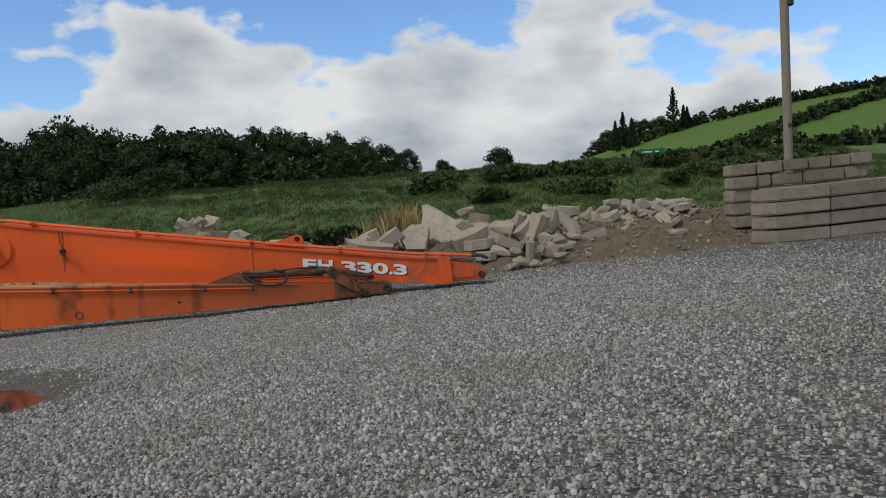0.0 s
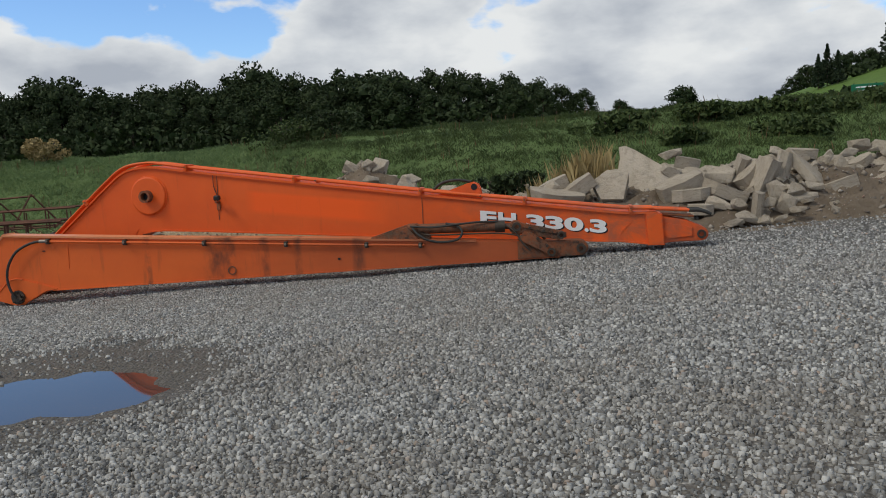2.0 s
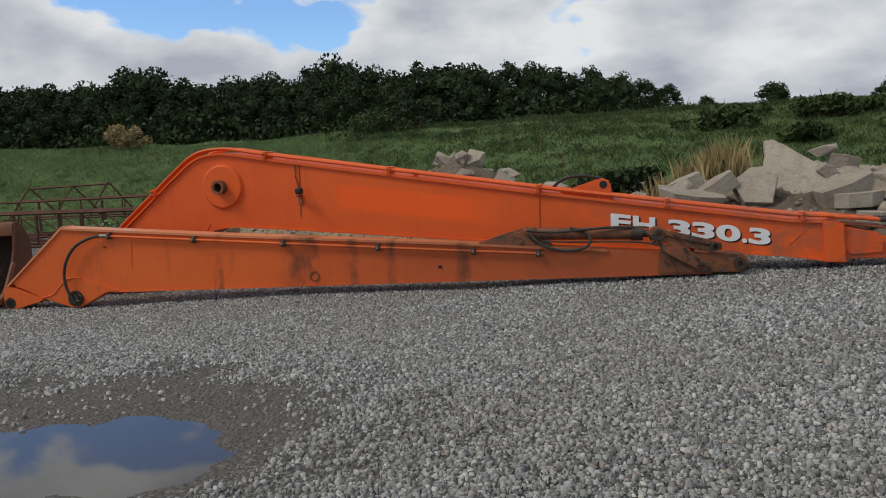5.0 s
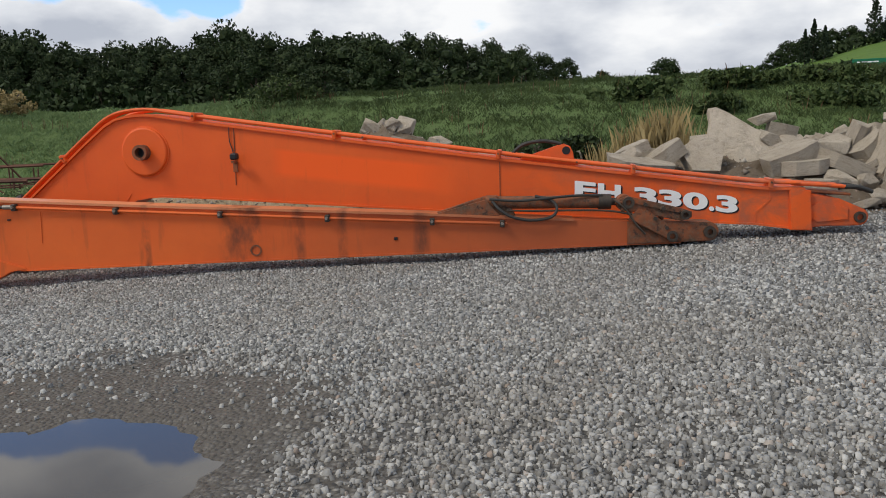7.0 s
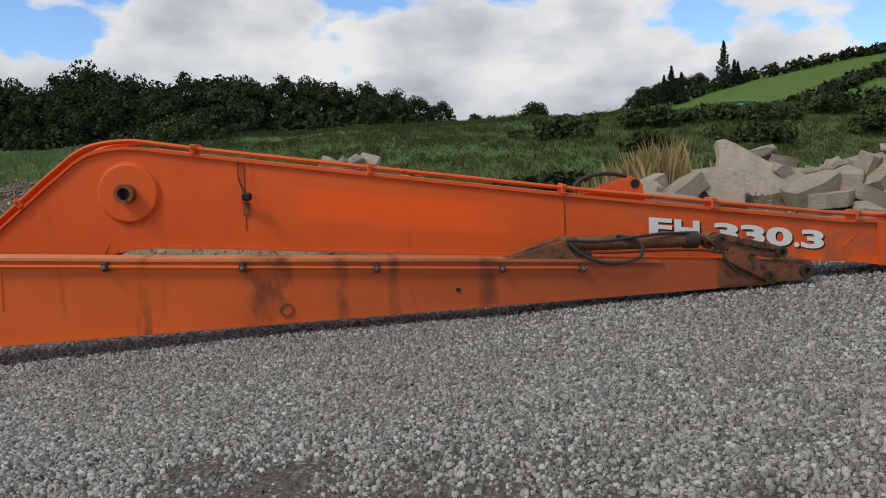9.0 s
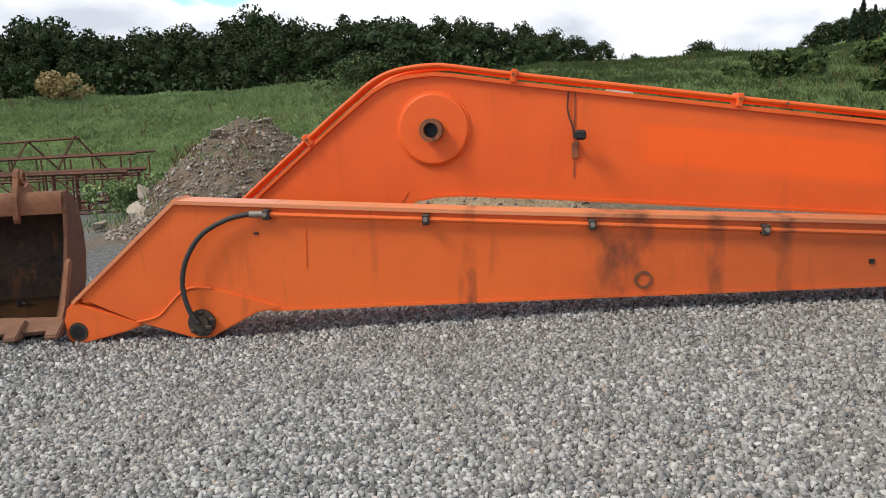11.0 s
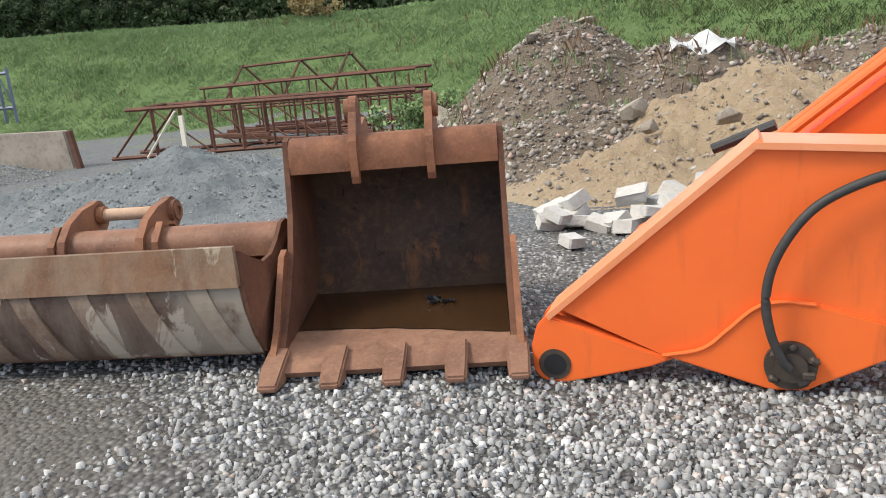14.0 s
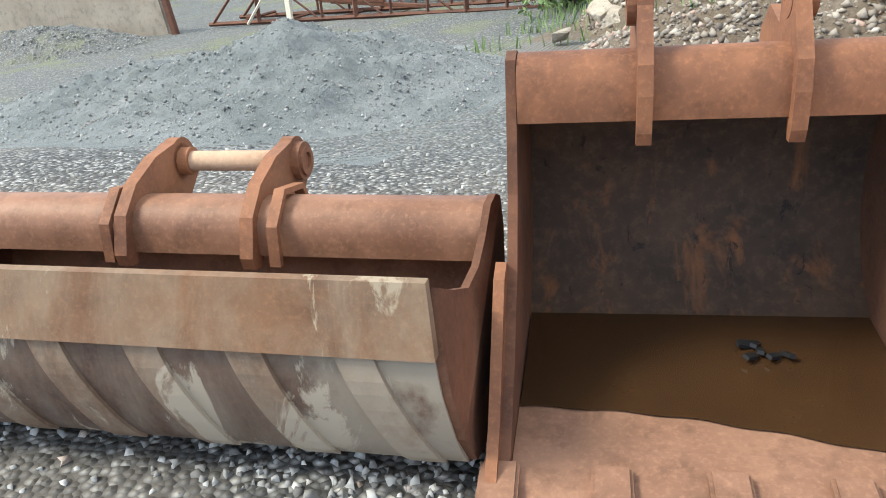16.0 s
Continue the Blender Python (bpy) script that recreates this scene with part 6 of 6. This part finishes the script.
def hill_point(ang, frac):
    """A place on the hill seen along a bearing, at a share of the ridge's height."""
    lo, hi = 60.0, 200.0
    top = (float(land(5.5 + ang * 212.4, 200.0)) - 1.6) / 212.4
    for _ in range(30):
        mid = 0.5 * (lo + hi)
        e = (float(land(5.5 + ang * (mid + 12.4), mid)) - 1.6) / (mid + 12.4)
        lo, hi = (mid, hi) if e < frac * top else (lo, mid)
    return 5.5 + ang * (hi + 12.4), hi


def build_hedge(name, line, w, h, seed, label, per=34, size=0.5):
    r = random.Random(seed)
    cs, rs = [], []
    for (x0, y0), (x1, y1) in zip(line, line[1:]):
        n = max(2, int(math.hypot(x1 - x0, y1 - y0) / 0.9))
        for k in range(n):
            t_ = k / n
            x, y = x0 + (x1 - x0) * t_ + r.uniform(-w, w) * 0.4, y0 + (y1 - y0) * t_ + r.uniform(-w, w) * 0.4
            g = r.uniform(0.6, 1.35)
            cs.append((x, y, land_z(x, y) + h * 0.45 * g))
            rs.append(h * 0.6 * g)
    q, f_ = leaf_cloud(cs, rs, per, size, seed)
    ob = raw(name, q.tolist(), f_.tolist(), LEAF)
    return tagged(ob, label, "hedge", kind="stuff")


build_hedge("hedge", [hill_point(a, 1.0) for a in (0.37, 0.42, 0.47, 0.53, 0.6, 0.68, 0.78, 0.95)], 2.4, 1.8, 3, "dark green hedgerow along the hill's ridge")
build_hedge("hedge", [hill_point(a, f_) for a, f_ in ((0.44, 0.40), (0.50, 0.50), (0.55, 0.62), (0.60, 0.72), (0.66, 0.82), (0.75, 0.93), (0.85, 0.98))], 2.2, 1.7, 4, "dark green hedgerow between two fields")
build_hedge("hedge", [hill_point(a, 0.42) for a in (0.38, 0.42, 0.46, 0.55, 0.65, 0.8)], 3.0, 2.0, 5, "dark hedgerow below the fields")
build_hedge("hedge", [(x, 131 + 2 * math.sin(x)) for x in range(-220, 14, 6)], 5.0, 6.0, 6, "dark undergrowth along the edge of the wood", 60, 0.55)


def make_conifer(h, seed):
    r = random.Random(seed)
    t = thing("conifer", pose(0, 0, 0), "tall dark conifer on the hill ridge", "tree")
    part("trunk", tube([(0, 0, -0.5), (0, 0, h)], h * 0.014, 7), BARK, t)
    cs, rs = [], []
    for k in range(120):
        u = (k + 0.5) / 120
        rad = h * 0.20 * (1.0 - u) ** 0.8 * r.uniform(0.3, 1.1)
        a = 2.4 * k
        cs.append((rad * math.cos(a), rad * math.sin(a), h * (0.1 + 0.9 * u) - rad * 0.25))
        rs.append(h * 0.045 * (1.1 - u))
    q, f_ = leaf_cloud(cs, rs, 22, 0.17, seed)
    raw("crown", q.tolist(), f_.tolist(), LEAF_DARK, t)
    return t


for k, (ang, h) in enumerate(((0.350, 5.4), (0.360, 6.6), (0.372, 5.0), (0.428, 8.2), (0.442, 4.4), (0.447, 4.0))):
    x, y = hill_point(ang, 0.985)
    make_conifer(h, 90 + k).matrix_world = pose(x, y, land_z(x, y))


def build_sign():
    x, y = 33.5, 57.5
    t = thing("road_sign", pose(x, y, land_z(x, y), 0, 0, -25), "green road sign on two posts by the far hedge", "sign")
    for s in (-0.8, 0.8):
        part("post", tube([(s, 0.05, 0), (s, 0.05, 5.8 - land_z(x, y))], 0.05, 8), PIPE, t)
    part("board", box(0, 0, 5.25 - land_z(x, y), 2.4, 0.06, 1.1, bevel=0.02), SIGNGREEN, t)
    for k in range(3):
        part("text_bar", box(-0.1 + 0.1 * k, -0.035, 5.55 - 0.28 * k - land_z(x, y), 1.5 - 0.2 * k, 0.012, 0.10), WHITE, t)
    return t


_k = Mat("sign_green", 0.5)
SIGNGREEN = _k.done(_k.mix(_k.noise(3), (0.0, 0.10, 0.045), (0.0, 0.13, 0.06)))
build_sign()


# ---- rusty lattice frames, barrier, scrap ----
def bar(p, q, w, bm=None):
    """A square steel section from p to q."""
    return tube([p, q], w * 0.58, 4, bm)


def build_front_truss():
    t = thing("steel_truss", pose(0, 0, 0), "long rusty steel lattice frame lying on the yard", "steel frame", "rusty lattice frames")
    for y in (10.35, 11.25):
        part("bottom_rail", bar((-14.2, y, -0.60), (-7.3, y, -0.34), 0.07), RUST_BAR, t)
        part("top_rail", bar((-13.65, y, 0.40), (-7.2, y, 0.48), 0.07), RUST_BAR, t)
        for k in range(9):
            x = -13.0 + 0.70 * k
            part("upright", bar((x, y, -0.55 + 0.037 * (x + 13)), (x, y, 0.42), 0.05 if k % 3 else 0.085), RUST_BAR, t)
            if k % 2 == 0:
                part("brace", bar((x, y, 0.40), (x + 1.3, y, -0.48), 0.035), RUST_BAR, t)
        part("end_brace", bar((-14.1, y, -0.58), (-13.05, y, 0.40), 0.05), RUST_BAR, t)
    for k in range(7):
        x = -13.3 + 1.0 * k
        part("crosspiece", bar((x, 10.35, 0.42), (x, 11.25, 0.43), 0.045), RUST_BAR, t)
        part("crosspiece", bar((x, 10.35, -0.50), (x, 11.25, -0.50), 0.045), RUST_BAR, t)
    return t


def build_upper_truss():
    t = thing("steel_truss", pose(0, 0, 0), "rusty steel lattice frame with a raised ridge rail", "steel frame", "rusty lattice frames")
    for y in (12.5, 13.5):
        part("rail", bar((-13.3, y, 0.63), (-8.0, y, 0.76), 0.055), RUST_BAR, t)
        part("foot_rail", bar((-13.2, y, -0.45), (-8.2, y, -0.30), 0.07), RUST_BAR, t)
        part("middle_rail", bar((-13.0, y, 0.12), (-8.1, y, 0.2), 0.04), RUST_BAR, t)
        for k in range(8):
            x = -13.2 + 0.72 * k
            part("upright", bar((x, y, -0.48), (x, y, 0.66), 0.04), RUST_BAR, t)
    part("ridge_rail", bar((-12.4, 13.0, 1.03), (-9.6, 13.0, 1.14), 0.05), RUST_BAR, t)
    for x, z in ((-12.4, 1.07), (-10.9, 1.10), (-9.7, 1.2)):
        part("rafter", bar((x, 13.0, z), (x - 0.45, 12.5, 0.1), 0.045), RUST_BAR, t)
        part("rafter", bar((x, 13.0, z), (x + 0.55, 13.5, 0.25), 0.045), RUST_BAR, t)
    return t


def build_white_posts():
    t = thing("timber_prop", pose(-12.25, 10.28, land_z(-12.25, 10.28)), "pale timber post with a slanting white brace", "post")
    part("post", box(0, 0, 0.40, 0.10, 0.06, 0.85), PALEWOOD, t)
    part("brace", bar((-0.95, -0.03, 0.0), (-0.10, -0.03, 0.92), 0.045), PALEWOOD, t)
    return t


_k = Mat("pale_timber", 0.8)
PALEWOOD = _k.done(_k.mix(_k.noise(12, 6, 0.6, (1, 1, 6)), (0.52, 0.47, 0.36), (0.68, 0.63, 0.52)))
build_front_truss()
build_upper_truss()
build_white_posts()
for k in range(14):
    _q = random.Random(k)
    x, y = _q.uniform(-12.5, -7.5), _q.uniform(10.6, 13.8)
    _t = thing("scrap_bar", pose(x, y, land_z(x, y) + 0.05 + 0.05 * (k % 5), 0, _q.uniform(-3, 3), _q.uniform(-14, 14)), "loose rusty steel bar in the scrap stack", "steel bar", "loose rusty bars")
    part("bar", box(0, 0, 0, _q.uniform(1.4, 3.2), 0.07, 0.07, bevel=0.008), RUST_BAR, _t)


def build_barrier():
    t = thing("concrete_barrier", pose(-17.8, 9.85, land_z(-16, 9.85)), "low grey concrete barrier wall on the yard", "barrier")
    z0 = land_z(-16, 9.85)
    part("panel", prism([(-3.2, 0.06 - z0), (2.92, 0.09 - z0), (3.05, -0.12), (-3.2, -0.12)], 0, 0.2, 0.02), BLOCK, t)
    p = thing("steel_post", pose(-14.62, 9.80, land_z(-14.6, 9.8)), "leaning rusty brown steel post beside the barrier", "post")
    part("post", box(0, 0, 0.36, 0.13, 0.10, 0.85, Euler((0, radians(-9), 0)).to_matrix(), 0.01), RUST_BAR, p)


build_barrier()


def build_scrap():
    z = land_z(-22.5, 14)
    t = thing("lattice_mast", pose(-23.25, 14.2, z, 0, 0, 8), "grey painted steel lattice mast section in scrap", "lattice mast")
    for y in (0, 0.8):
        for zz in (1.35, 2.35):
            part("chord", bar((-3.5, y, zz), (1.55, y, zz), 0.09), GREYSTEEL, t)
        for k in range(7):
            x = -3.2 + 0.68 * k
            part("lacing", bar((x, y, 1.35), (x + 0.34, y, 2.35), 0.05), GREYSTEEL, t)
            part("lacing", bar((x + 0.34, y, 2.35), (x + 0.68, y, 1.35), 0.05), GREYSTEEL, t)
    for x in (1.2, 1.55):
        for y in (0, 0.8):
            part("end_post", bar((x, y, 0.9), (x, y, 2.5), 0.10), GREYSTEEL, t)
    part("support", box(-1.2, 0.4, 0.65, 3.2, 0.7, 1.3, bevel=0.05), GREYSTEEL, t)
    w = thing("white_bracket", pose(-22.75, 13.3, z + 0.35), "white painted bent steel bracket on scrap", "bracket")
    smooth(part("bracket", tube([(-0.7, 0, 0.95), (-0.55, 0, 0.6), (0.05, 0, 0.62), (0.2, 0, 1.1), (0.32, 0, 1.12)], 0.06, 8), WHITE, w))
    part("stand", box(-0.2, 0.1, 0.25, 0.9, 0.3, 1.2, bevel=0.05), PALEWOOD, w)
    c = thing("link_plate", pose(-22.45, 13.0, z), "cream painted rounded link plate in scrap", "link plate")
    part("plate", prism([(-0.55, 0.35), (-0.45, 0.2), (0.45, 0.2), (0.6, 0.4), (0.5, 0.6), (0.1, 0.55), (-0.4, 0.62)], 0, 0.12, 0.03), PALEWOOD, c)
    part("foot", box(0, 0.2, 0.2, 1.0, 0.3, 0.45), BLACK, c)
    b = thing("rubber_fender", pose(-21.75, 13.4, z), "black rubber block leaning on scrap", "rubber block")
    part("block", box(0, 0, 0.45, 0.5, 0.4, 0.95, Euler((0, radians(-18), 0)).to_matrix(), 0.05), RUBBER, b)


_k = Mat("grey_painted_steel", 0.55)
GREYSTEEL = _k.done(_k.mix(_k.noise(6), (0.07, 0.09, 0.12), (0.17, 0.20, 0.25)))
build_scrap()


def build_sheet():
    z = land_z(-2.3, 8.6) + 1.05
    bm = bmesh.new()
    r = random.Random(3)
    g = [[bm.verts.new((-0.42 + 0.12 * i, -0.18 + 0.12 * j, 0.10 * math.sin(i * 1.3 + j) + r.uniform(-0.02, 0.02) + 0.05 * j)) for i in range(8)] for j in range(4)]
    for j in range(3):
        for i in range(7):
            bm.faces.new((g[j][i], g[j][i + 1], g[j + 1][i + 1], g[j + 1][i]))
    bmesh.ops.solidify(bm, geom=bm.faces[:], thickness=0.01)
    ob = part("plastic_sheet", bm, WHITE)
    ob.matrix_world = pose(-2.25, 8.5, z)
    tagged(smooth(ob, 60), "crumpled white plastic sheet on the spoil heap", "plastic sheet")


build_sheet()
